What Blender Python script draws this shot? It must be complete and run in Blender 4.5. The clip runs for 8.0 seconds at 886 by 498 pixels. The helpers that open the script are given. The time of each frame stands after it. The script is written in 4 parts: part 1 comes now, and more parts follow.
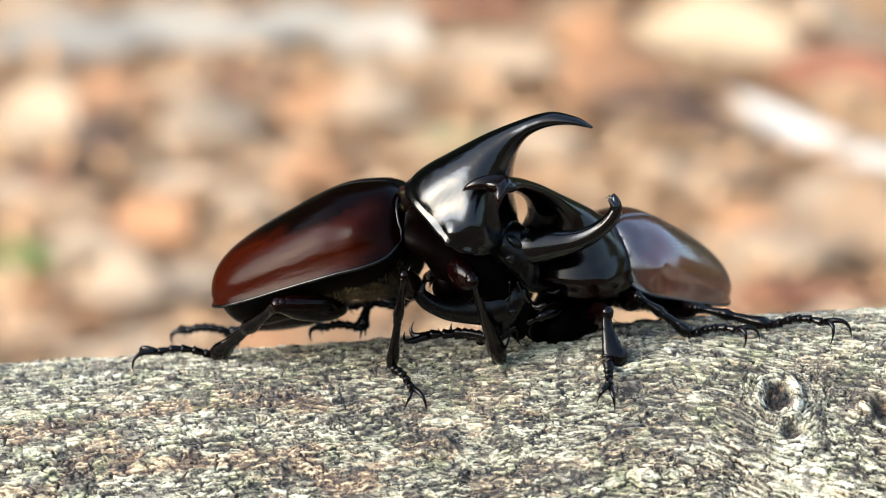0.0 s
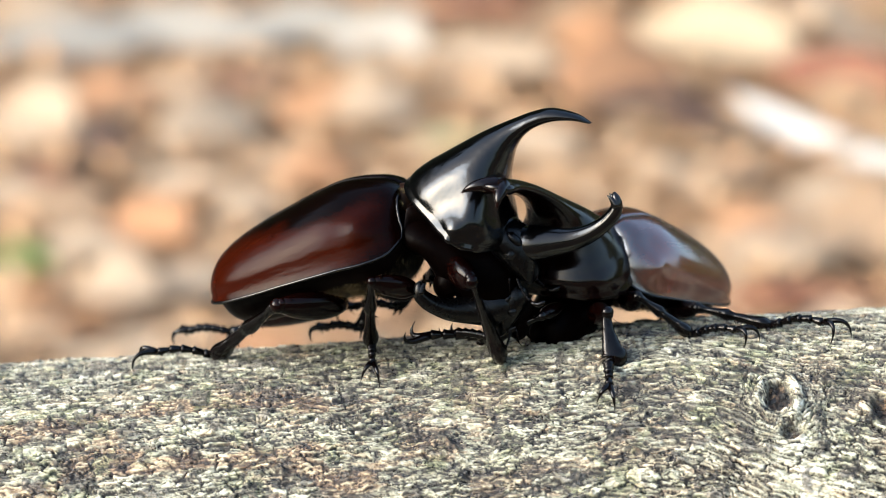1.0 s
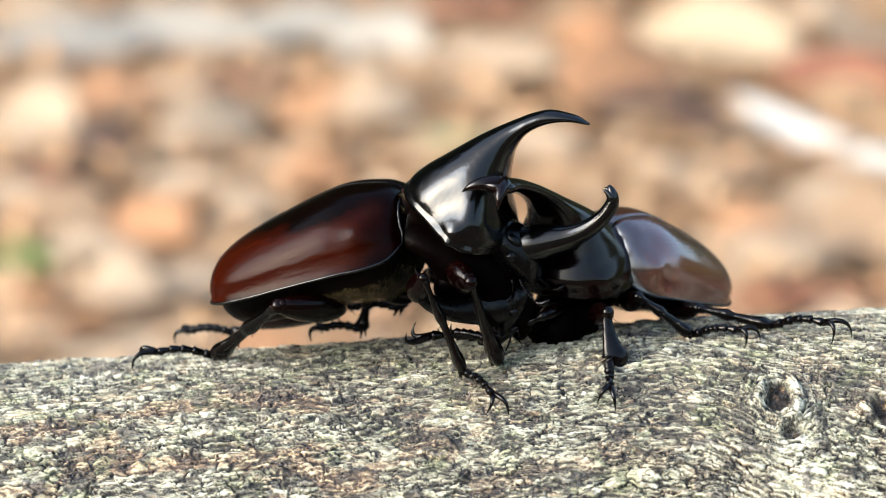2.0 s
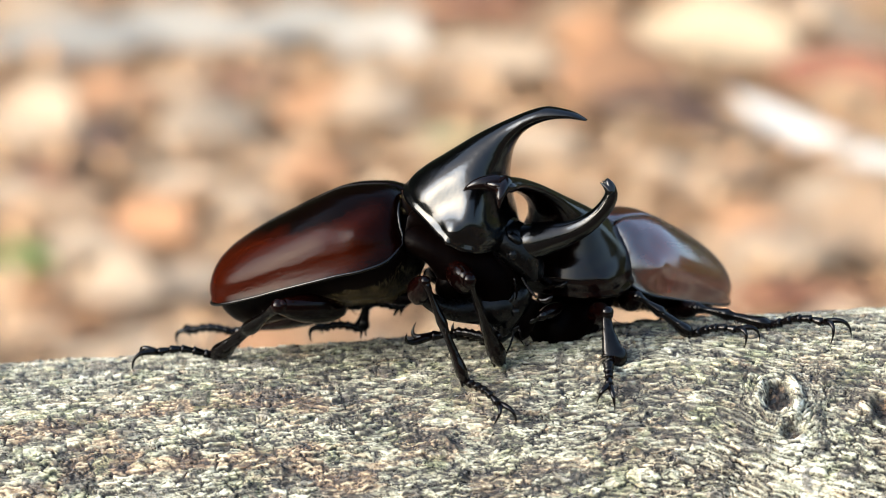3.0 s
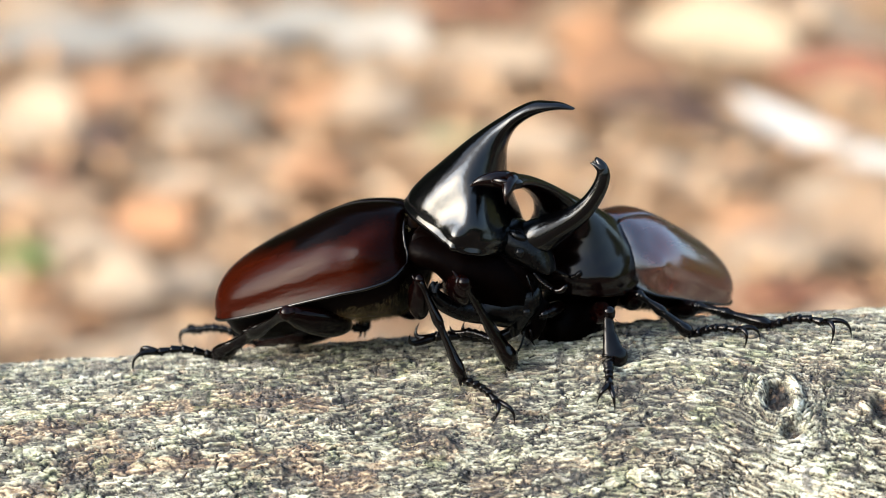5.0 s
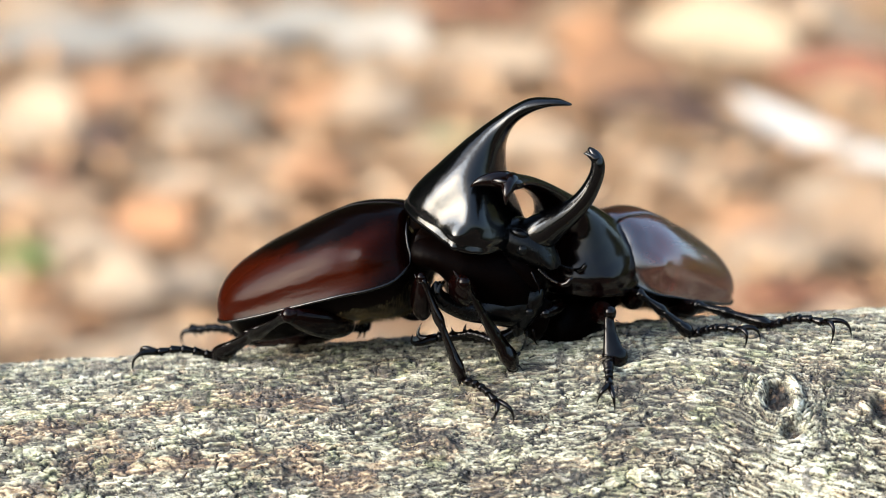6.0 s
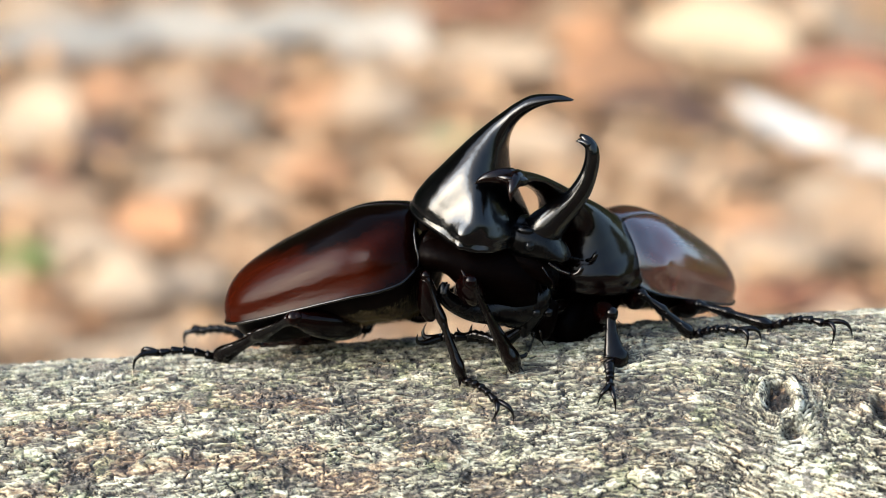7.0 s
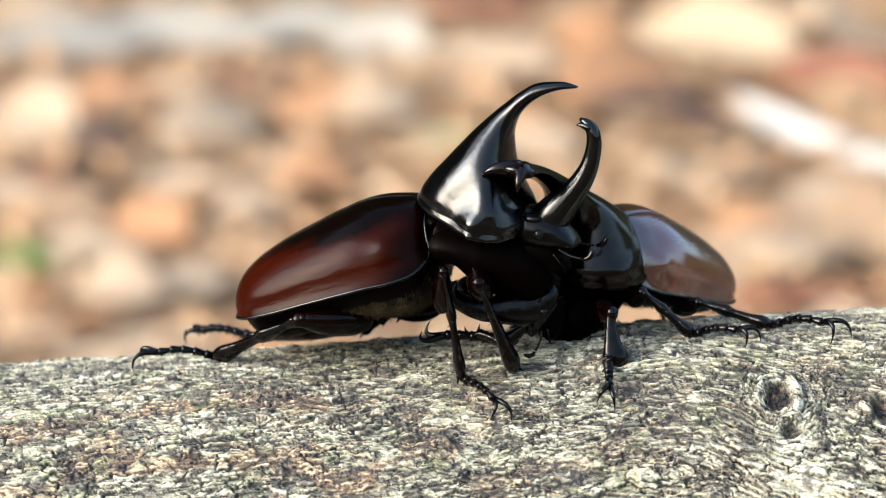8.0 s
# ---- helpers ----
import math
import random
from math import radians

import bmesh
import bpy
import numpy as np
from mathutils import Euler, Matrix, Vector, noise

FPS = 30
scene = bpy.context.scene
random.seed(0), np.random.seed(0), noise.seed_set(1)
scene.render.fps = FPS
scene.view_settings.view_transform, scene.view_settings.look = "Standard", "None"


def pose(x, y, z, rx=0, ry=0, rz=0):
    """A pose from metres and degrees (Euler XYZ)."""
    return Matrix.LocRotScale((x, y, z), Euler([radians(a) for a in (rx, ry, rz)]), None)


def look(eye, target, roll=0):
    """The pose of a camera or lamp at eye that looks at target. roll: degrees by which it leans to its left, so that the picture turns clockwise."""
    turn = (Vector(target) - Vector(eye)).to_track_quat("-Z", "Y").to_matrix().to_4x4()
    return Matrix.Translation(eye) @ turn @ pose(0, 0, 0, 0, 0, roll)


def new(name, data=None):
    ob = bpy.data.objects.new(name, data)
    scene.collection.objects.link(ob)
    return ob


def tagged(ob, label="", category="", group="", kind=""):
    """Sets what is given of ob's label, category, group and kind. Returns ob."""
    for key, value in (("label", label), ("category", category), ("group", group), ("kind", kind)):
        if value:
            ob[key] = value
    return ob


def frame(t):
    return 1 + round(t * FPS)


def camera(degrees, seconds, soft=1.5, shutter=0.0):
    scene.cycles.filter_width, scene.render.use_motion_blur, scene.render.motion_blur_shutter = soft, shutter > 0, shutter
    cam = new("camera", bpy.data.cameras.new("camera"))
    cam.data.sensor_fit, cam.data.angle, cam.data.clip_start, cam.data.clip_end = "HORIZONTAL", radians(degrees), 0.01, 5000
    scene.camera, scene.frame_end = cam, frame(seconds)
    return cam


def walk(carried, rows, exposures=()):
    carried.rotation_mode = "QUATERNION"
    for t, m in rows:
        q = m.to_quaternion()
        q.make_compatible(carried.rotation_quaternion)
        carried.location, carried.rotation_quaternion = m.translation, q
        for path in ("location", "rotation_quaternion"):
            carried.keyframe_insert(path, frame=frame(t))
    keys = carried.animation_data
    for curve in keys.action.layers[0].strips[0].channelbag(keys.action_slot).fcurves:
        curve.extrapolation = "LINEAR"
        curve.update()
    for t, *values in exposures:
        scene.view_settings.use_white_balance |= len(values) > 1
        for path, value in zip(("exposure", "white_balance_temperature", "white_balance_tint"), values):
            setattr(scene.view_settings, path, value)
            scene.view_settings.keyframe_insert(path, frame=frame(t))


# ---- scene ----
MM = 0.001

# ---- camera: a long macro lens that stands still, with a faint tremble ----
cam = camera(20.0, 8.0, soft=0.5)
EYE = Vector((0.00000, -0.34358, 0.10576))
AIM = Vector((0.0, 0.0, 0.0137))


def eye_row(t, right, down):
    """The picture moved by so many thousandths of its width."""
    turn = 20.0 / 1000
    m = look(EYE, AIM) @ pose(0, 0, 0, down * turn, right * turn, 0)
    return (t, m)


walk(cam, [eye_row(0, 0, 0), eye_row(1.2, 0, 0), eye_row(1.5, 1.9, 1.0), eye_row(2.0, 0.6, 0.3), eye_row(2.8, 0, 0),
           eye_row(6.2, 0, 0), eye_row(6.5, 0.5, 0.5), eye_row(7.0, 1.0, 1.0), eye_row(7.4, 0, 0), eye_row(8.0, 0, 0)])
cam.data.dof.use_dof = True
cam.data.dof.focus_distance = 0.345
cam.data.dof.aperture_fstop = 17.5

# ---- light: a wide bright haze, high behind the camera ----
sun_way = Vector((-0.84, -0.33, 0.44)).normalized()
SUN_UP = math.degrees(math.asin(sun_way.z))
world = bpy.data.worlds.new("sky")
scene.world = world
world.use_nodes = True
wn = world.node_tree
sky = wn.nodes.new("ShaderNodeTexSky")
sky.sky_type, sky.sun_disc = "NISHITA", False
sky.sun_elevation, sky.sun_rotation = radians(SUN_UP), math.atan2(sun_way.x, sun_way.y)
sky.air_density, sky.dust_density = 1.5, 6.0
wn.links.new(sky.outputs["Color"], wn.nodes["Background"].inputs["Color"])
wn.nodes["Background"].inputs["Strength"].default_value = 0.15
sun_data = bpy.data.lights.new("sun", "SUN")
sun_data.energy, sun_data.angle, sun_data.color = 1.4, radians(48), (0.72, 0.88, 1.0)
sun = new("sun", sun_data)
sun.matrix_world = look(sun_way * 20, (0, 0, 0))
scene.view_settings.exposure = 1.53
scene.view_settings.use_white_balance = True
scene.view_settings.white_balance_temperature = 5900


# ---- materials ----
def nodes_of(name):
    m = bpy.data.materials.new(name)
    m.use_nodes = True
    return m, m.node_tree, m.node_tree.nodes["Principled BSDF"]


def add(tree, kind, **values):
    n = tree.nodes.new(kind)
    for key, value in values.items():
        n.inputs[key.replace("_", " ")].default_value = value
    return n


def coords(tree, scale):
    tc, mp = tree.nodes.new("ShaderNodeTexCoord"), tree.nodes.new("ShaderNodeMapping")
    mp.inputs["Scale"].default_value = scale
    tree.links.new(tc.outputs["Object"], mp.inputs["Vector"])
    return mp.outputs["Vector"]


def noise_tex(tree, vec, scale, detail=4.0, rough=0.55):
    n = add(tree, "ShaderNodeTexNoise", Scale=scale, Detail=detail, Roughness=rough)
    tree.links.new(vec, n.inputs["Vector"])
    return n.outputs["Fac"]


def ramp(tree, fac, stops):
    n = tree.nodes.new("ShaderNodeValToRGB")
    while len(n.color_ramp.elements) < len(stops):
        n.color_ramp.elements.new(0.5)
    for e, (p, c) in zip(n.color_ramp.elements, stops):
        e.position = p
        e.color = (*c, 1) if len(c) == 3 else c
    tree.links.new(fac, n.inputs["Fac"])
    return n.outputs["Color"]


def blend(tree, fac, a, b):
    n = tree.nodes.new("ShaderNodeMix")
    n.data_type = "RGBA"
    for value, slot in ((fac, 0), (a, 6), (b, 7)):
        if isinstance(value, (tuple, float)):
            n.inputs[slot].default_value = value if isinstance(value, float) else (*value, 1)
        else:
            tree.links.new(value, n.inputs[slot])
    return n.outputs[2]


def bump(tree, height, strength, depth, shader):
    n = add(tree, "ShaderNodeBump", Strength=strength, Distance=depth)
    tree.links.new(height, n.inputs["Height"])
    tree.links.new(n.outputs["Normal"], shader.inputs["Normal"])


def shell(name, dark, lit, rough, coat, grain=0.00003, specular=0.5):
    m, t, s = nodes_of(name)
    v = coords(t, (1, 1, 1))
    big = noise_tex(t, v, 70, 2)
    t.links.new(ramp(t, big, [(0.3, dark), (0.75, lit)]), s.inputs["Base Color"])
    mix = t.nodes.new("ShaderNodeMath")
    mix.operation = "MULTIPLY_ADD"
    t.links.new(noise_tex(t, v, 330, 2), mix.inputs[0])
    mix.inputs[1].default_value = 7.0
    t.links.new(noise_tex(t, v, 3000, 3), mix.inputs[2])
    fine = mix.outputs[0]
    t.links.new(ramp(t, noise_tex(t, v, 420, 5), [(0.3, (rough * 0.75,) * 3), (0.75, (rough * 1.5,) * 3)]), s.inputs["Roughness"])
    s.inputs["Specular IOR Level"].default_value = specular
    s.inputs["Coat Weight"].default_value, s.inputs["Coat Roughness"].default_value = coat, rough * 0.6
    bump(t, fine, 0.25, grain, s)
    return m


def plain(name, colour, rough, specular=0.5):
    m, t, s = nodes_of(name)
    v = coords(t, (1, 1, 1))
    dim = tuple(c * 0.6 for c in colour)
    t.links.new(ramp(t, noise_tex(t, v, 900, 3), [(0.3, dim), (0.7, colour)]), s.inputs["Base Color"])
    s.inputs["Roughness"].default_value, s.inputs["Specular IOR Level"].default_value = rough, specular
    bump(t, noise_tex(t, v, 2200, 2), 0.3, 0.00004, s)
    return m


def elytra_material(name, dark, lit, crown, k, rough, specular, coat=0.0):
    """Chestnut; dark reflection and shade at seam, shoulder and rim are painted in. Fine lengthwise scratches."""
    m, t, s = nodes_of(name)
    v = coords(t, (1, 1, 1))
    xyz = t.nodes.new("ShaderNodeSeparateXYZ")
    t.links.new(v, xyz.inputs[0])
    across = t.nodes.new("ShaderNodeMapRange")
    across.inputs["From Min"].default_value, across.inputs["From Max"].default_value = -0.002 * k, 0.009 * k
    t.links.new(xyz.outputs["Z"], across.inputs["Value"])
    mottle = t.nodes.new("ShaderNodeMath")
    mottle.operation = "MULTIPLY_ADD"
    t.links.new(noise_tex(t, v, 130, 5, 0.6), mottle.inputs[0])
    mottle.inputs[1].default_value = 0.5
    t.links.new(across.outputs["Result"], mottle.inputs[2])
    # shade and dark reflection put into the colour by height
    shaded_tone = ramp(t, mottle.outputs[0], [(0.20, dark), (0.36, lit), (0.84, lit), (1.0, crown)])
    # and painted darker towards the shoulder
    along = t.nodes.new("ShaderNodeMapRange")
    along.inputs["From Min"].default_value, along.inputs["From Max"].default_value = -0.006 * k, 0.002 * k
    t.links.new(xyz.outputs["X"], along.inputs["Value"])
    t.links.new(blend(t, along.outputs["Result"], shaded_tone, dark), s.inputs["Base Color"])
    streak = coords(t, (0.12, 1, 1))
    t.links.new(ramp(t, noise_tex(t, streak, 500, 6, 0.6), [(0.3, (rough * 0.7,) * 3), (0.72, (rough * 1.7,) * 3)]), s.inputs["Roughness"])
    s.inputs["Specular IOR Level"].default_value = specular
    s.inputs["Coat Weight"].default_value, s.inputs["Coat Roughness"].default_value = coat, 0.20
    s.inputs["Coat IOR"].default_value = 2.0
    mix = t.nodes.new("ShaderNodeMath")
    mix.operation = "MULTIPLY_ADD"
    t.links.new(noise_tex(t, coords(t, (0.3, 1, 1)), 260, 3), mix.inputs[0])
    mix.inputs[1].default_value = 9.0
    t.links.new(noise_tex(t, v, 2600, 4), mix.inputs[2])
    bump(t, mix.outputs[0], 0.45, 0.00005, s)
    return m


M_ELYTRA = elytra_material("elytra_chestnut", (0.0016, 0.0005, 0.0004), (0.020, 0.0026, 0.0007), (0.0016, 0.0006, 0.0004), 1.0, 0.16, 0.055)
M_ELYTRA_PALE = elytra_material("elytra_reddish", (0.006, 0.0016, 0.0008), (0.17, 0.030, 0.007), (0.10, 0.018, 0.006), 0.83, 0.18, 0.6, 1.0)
M_BLACK = shell("shell_black", (0.0003, 0.0003, 0.0004), (0.0008, 0.0008, 0.0009), 0.15, 0.0, 0.00005, 0.47)
M_BLACKBROWN = shell("shell_black_brown", (0.0004, 0.0002, 0.0002), (0.0060, 0.0011, 0.0006), 0.14, 0.0, 0.00003, 0.32)
M_HEAD = shell("head_black_pitted", (0.0003, 0.0003, 0.0004), (0.0010, 0.0009, 0.0010), 0.24, 0.0, 0.00012, 0.24)
M_RIM = shell("rim_black", (0.0008, 0.0006, 0.0005), (0.003, 0.002, 0.0015), 0.18, 0.0, 0.00012, 0.4)
M_CHEST = shell("chest_dark", (0.0004, 0.0002, 0.0002), (0.0016, 0.0005, 0.0003), 0.40, 0.0, 0.00010, 0.02)
M_LEG = shell("leg_black", (0.0004, 0.0003, 0.0003), (0.0022, 0.0007, 0.0006), 0.10, 0.0, 0.00010, 0.26)
M_FEMUR = shell("femur_brown", (0.0006, 0.0003, 0.0003), (0.0060, 0.0010, 0.0006), 0.12, 0.0, 0.00004, 0.14)
M_BELLY = shell("belly_dark", (0.0005, 0.0003, 0.0003), (0.0030, 0.0011, 0.0006), 0.4, 0.0, 0.00008, 0.05)
M_HAIR = plain("golden_hair", (0.085, 0.066, 0.030), 0.6, 0.1)
M_SKIN = plain("neck_membrane", (0.020, 0.008, 0.003), 0.5, 0.1)
M_EYE = shell("eye_black", (0.004, 0.004, 0.004), (0.006, 0.006, 0.006), 0.15, 0.0, 0.00003, 0.2)


def attribute(tree, name):
    n = tree.nodes.new("ShaderNodeAttribute")
    n.attribute_name = name
    return n.outputs["Fac"]


def bark_material():
    m, t, s = nodes_of("grey_green_bark")
    v = coords(t, (0.5, 1, 1))
    v1 = coords(t, (1, 1, 1))
    tone = t.nodes.new("ShaderNodeMath")
    tone.operation = "ADD"
    wide = t.nodes.new("ShaderNodeMapRange")
    wide.inputs["To Min"].default_value, wide.inputs["To Max"].default_value = -0.36, 0.36
    t.links.new(noise_tex(t, v, 1000, 8, 0.78), wide.inputs["Value"])
    t.links.new(attribute(t, "tone"), tone.inputs[0])
    t.links.new(wide.outputs["Result"], tone.inputs[1])
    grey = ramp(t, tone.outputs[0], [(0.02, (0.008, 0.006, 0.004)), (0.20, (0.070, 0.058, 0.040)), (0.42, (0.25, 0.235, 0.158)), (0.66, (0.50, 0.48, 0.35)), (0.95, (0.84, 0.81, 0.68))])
    brown = ramp(t, tone.outputs[0], [(0.02, (0.012, 0.007, 0.005)), (0.25, (0.090, 0.052, 0.030)), (0.52, (0.27, 0.185, 0.105)), (0.95, (0.76, 0.66, 0.42))])
    col = blend(t, attribute(t, "warm"), grey, brown)
    lich = ramp(t, noise_tex(t, v1, 170, 6, 0.7), [(0.52, (0, 0, 0)), (0.62, (0.6, 0.6, 0.6))])
    col = blend(t, lich, col, ramp(t, tone.outputs[0], [(0.1, (0.03, 0.035, 0.015)), (0.4, (0.20, 0.22, 0.10)), (0.8, (0.56, 0.56, 0.34))]))
    col = blend(t, attribute(t, "scab"), col, ramp(t, tone.outputs[0], [(0.12, (0.008, 0.006, 0.005)), (0.45, (0.050, 0.040, 0.030)), (0.70, (0.10, 0.084, 0.066)), (0.95, (0.24, 0.21, 0.17))]))
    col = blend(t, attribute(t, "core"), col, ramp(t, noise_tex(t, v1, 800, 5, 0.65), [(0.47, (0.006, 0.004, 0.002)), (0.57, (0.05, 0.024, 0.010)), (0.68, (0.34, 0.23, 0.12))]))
    t.links.new(col, s.inputs["Base Color"])
    t.links.new(ramp(t, noise_tex(t, v, 1000, 4), [(0.42, (0.14,) * 3), (0.54, (0.66,) * 3)]), s.inputs["Roughness"])
    s.inputs["Specular IOR Level"].default_value = 0.8
    bump(t, noise_tex(t, coords(t, (0.34, 1, 1)), 1200, 8, 0.75), 0.9, 0.0005, s)
    return m


M_BARK = bark_material()
LEAF_COLOURS = [(0.43, 0.315, 0.205), (0.36, 0.235, 0.135), (0.42, 0.215, 0.10), (0.24, 0.095, 0.05), (0.09, 0.05, 0.03), (0.14, 0.19, 0.045), (0.66, 0.64, 0.59), (0.37, 0.33, 0.27), (0.33, 0.30, 0.16), (0.45, 0.345, 0.22)]
LEAF_NAMES = ["pale cream", "tan", "orange brown", "red brown", "dark brown", "green", "bleached white", "greyish beige", "pale olive", "light straw"]


def leaf_material(name, colour):
    m, t, s = nodes_of(name)
    v = coords(t, (1, 1, 1))
    dim = tuple(c * 0.72 for c in colour)
    t.links.new(ramp(t, noise_tex(t, v, 60, 6, 0.6), [(0.32, dim), (0.62, colour)]), s.inputs["Base Color"])
    s.inputs["Roughness"].default_value = 0.6
    bump(t, noise_tex(t, v, 160, 5), 0.6, 0.001, s)
    return m


M_LEAVES = [leaf_material("leaf_" + n.replace(" ", "_"), c) for n, c in zip(LEAF_NAMES, LEAF_COLOURS)]


def litter_material():
    m, t, s = nodes_of("leaf_litter_mixed")
    g = t.nodes.new("ShaderNodeNewGeometry")
    col = ramp(t, g.outputs["Random Per Island"], [(0.0, (0.40, 0.22, 0.105)), (0.25, (0.45, 0.265, 0.13)), (0.5, (0.49, 0.31, 0.165)), (0.75, (0.52, 0.36, 0.21)), (1.0, (0.55, 0.42, 0.28))])
    v = coords(t, (1, 1, 1))
    t.links.new(blend(t, ramp(t, noise_tex(t, v, 70, 5), [(0.35, (0, 0, 0)), (0.7, (0.6, 0.6, 0.6))]), col, (0.30, 0.17, 0.085)), s.inputs["Base Color"])
    s.inputs["Roughness"].default_value = 0.65
    return m


def soil_material():
    m, t, s = nodes_of("dry_soil")
    v = coords(t, (1, 1, 1))
    t.links.new(ramp(t, noise_tex(t, v, 25, 9, 0.65), [(0.3, (0.030, 0.020, 0.012)), (0.5, (0.065, 0.043, 0.026)), (0.7, (0.12, 0.085, 0.055))]), s.inputs["Base Color"])
    s.inputs["Roughness"].default_value = 0.9
    bump(t, noise_tex(t, v, 120, 6), 0.8, 0.01, s)
    return m


def shade_ring_material():
    m, t, s = nodes_of("shade_ring_green")
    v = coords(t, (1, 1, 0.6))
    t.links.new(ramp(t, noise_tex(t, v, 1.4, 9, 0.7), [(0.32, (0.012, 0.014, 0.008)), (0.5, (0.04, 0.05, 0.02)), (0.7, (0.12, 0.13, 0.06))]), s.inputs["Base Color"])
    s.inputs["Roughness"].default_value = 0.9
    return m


# ---- mesh helpers (all in millimetres) ----
def mesh_of(name, verts, faces, material, smooth=True):
    me = bpy.data.meshes.new(name)
    me.from_pydata([tuple(c * MM for c in v) for v in verts], [], faces)
    me.polygons.foreach_set("use_smooth", [smooth] * len(me.polygons))
    me.materials.append(material)
    me.update()
    return me


def recalc(me):
    bm = bmesh.new()
    bm.from_mesh(me)
    bmesh.ops.recalc_face_normals(bm, faces=bm.faces)
    bm.to_mesh(me)
    bm.free()
    return me


def part(name, geometry, material, parent, label=""):
    ob = new(name, recalc(mesh_of(name, *geometry, material)))
    ob.parent = parent
    return tagged(ob, label)


def joined(*pieces):
    verts, faces = [], []
    for v, f in pieces:
        n = len(verts)
        verts += [tuple(p) for p in v]
        faces += [[i + n for i in q] for q in f]
    return verts, faces


def loft(rings):
    n = len(rings[0])
    verts, faces = [tuple(p) for r in rings for p in r], []
    for k in range(len(rings) - 1):
        for i in range(n):
            j = (i + 1) % n
            faces.append([k * n + i, k * n + j, (k + 1) * n + j, (k + 1) * n + i])
    faces.append(list(range(n))[::-1])
    faces.append([(len(rings) - 1) * n + i for i in range(n)])
    return verts, faces


def spline(table, count):
    """Smooth rows between the rows of a table."""
    a = np.array(table, float)
    d = np.r_[0, np.cumsum(np.linalg.norm(np.diff(a[:, :2], axis=0), axis=1))]
    slope = np.gradient(a, d, axis=0)
    rows = []
    for s in np.linspace(0, d[-1], count):
        k = min(np.searchsorted(d, s, "right") - 1, len(d) - 2)
        h = d[k + 1] - d[k]
        u = (s - d[k]) / h
        rows.append(a[k] * (1 + 2 * u) * (1 - u) ** 2 + slope[k] * h * u * (1 - u) ** 2 + a[k + 1] * u * u * (3 - 2 * u) + slope[k + 1] * h * u * u * (u - 1))
    return rows


def tube(path, radii, sides=12, wide=1.0, side=(0, 1, 0)):
    """A round rod along a path; wide stretches it along side."""
    pts = [Vector(p) for p in path]
    rings = []
    for k, p in enumerate(pts):
        way = (pts[min(k + 1, len(pts) - 1)] - pts[max(k - 1, 0)]).normalized()
        b = Vector(side)
        b = (b - way * b.dot(way)).normalized()
        c = way.cross(b)
        rings.append([p + (b * math.cos(a) * wide + c * math.sin(a)) * radii[k] for a in (2 * math.pi * i / sides for i in range(sides))])
    return loft(rings)


def cone(a, b, r, bend=(0, 0, 0), sides=7, steps=5):
    a, b, bend = Vector(a), Vector(b), Vector(bend)
    way = b - a
    side = Vector((0, 1, 0)) if abs(way.normalized().y) < 0.8 else Vector((1, 0, 0))
    path = [a + way * u + bend * (4 * u * (1 - u)) for u in (i / steps for i in range(steps + 1))]
    return tube(path, [r * (1 - 0.93 * u ** 1.3) for u in (i / steps for i in range(steps + 1))], sides, 1.0, side)


def ball(c, r, seg=14, rings=8):
    r = Vector((r, r, r)) if isinstance(r, (int, float)) else Vector(r)
    out = []
    for k in range(rings + 1):
        a = math.pi * (0.02 + 0.96 * k / rings)
        out.append([(c[0] + r.x * math.sin(a) * math.cos(b), c[1] + r.y * math.sin(a) * math.sin(b), c[2] + r.z * math.cos(a)) for b in (2 * math.pi * i / seg for i in range(seg))])
    return loft(out)


# ---- the beetles: x forward, y to their left, z up ----
# along the back: x, height of the seam, height of the rim, half width
ELYTRA = [(-29.5, -0.4, -1.1, 2.2), (-29.3, 1.0, -1.3, 5.4), (-28.8, 2.4, -1.4, 7.6), (-27.6, 3.9, -1.5, 9.2), (-25.8, 4.9, -1.6, 10.3), (-23.5, 5.7, -1.6, 11.0), (-20.5, 6.5, -1.6, 11.5), (-16.5, 7.3, -1.5, 11.9), (-11.5, 8.2, -1.5, 12.1), (-7.0, 8.6, -1.6, 11.8), (-3.0, 8.0, -1.9, 10.9), (0.0, 7.0, -1.7, 9.0), (1.6, 5.4, -0.6, 6.2)]
# x, height of the belly, half width
BELLY = [(-29.6, -2.4, 2.4), (-29.1, -4.6, 5.2), (-27.6, -6.4, 7.4), (-25.0, -7.3, 9.0), (-21.5, -7.5, 10.2), (-15.0, -7.3, 10.8), (-8.0, -7.6, 10.6), (-3.6, -8.2, 9.6), (-1.4, -7.2, 8.6), (0.6, -4.4, 7.0), (3.0, -2.2, 5.0), (6.0, -0.8, 3.4)]
# ridge x, z, underside x, z, half width: from the rim up into the horn
PRONOTUM = [
    (-1.08, 2.78, 14.81, -0.86, 9.60),
    (-0.66, 4.45, 15.54, 0.49, 10.00),
    (0.93, 6.84, 15.11, 2.24, 9.50),
    (2.84, 8.92, 14.12, 4.10, 8.60),
    (4.90, 11.16, 13.12, 6.44, 6.90),
    (7.03, 13.39, 12.61, 8.65, 5.20),
    (9.15, 15.37, 12.43, 10.88, 3.70),
    (11.25, 17.17, 12.42, 12.88, 2.60),
    (13.42, 18.89, 13.13, 15.23, 2.10),
    (15.59, 20.13, 14.57, 17.07, 1.80),
    (17.75, 20.49, 16.57, 18.53, 1.50),
    (19.74, 20.54, 18.96, 19.47, 1.10),
    (21.58, 20.10, 21.42, 19.86, 0.35),
]
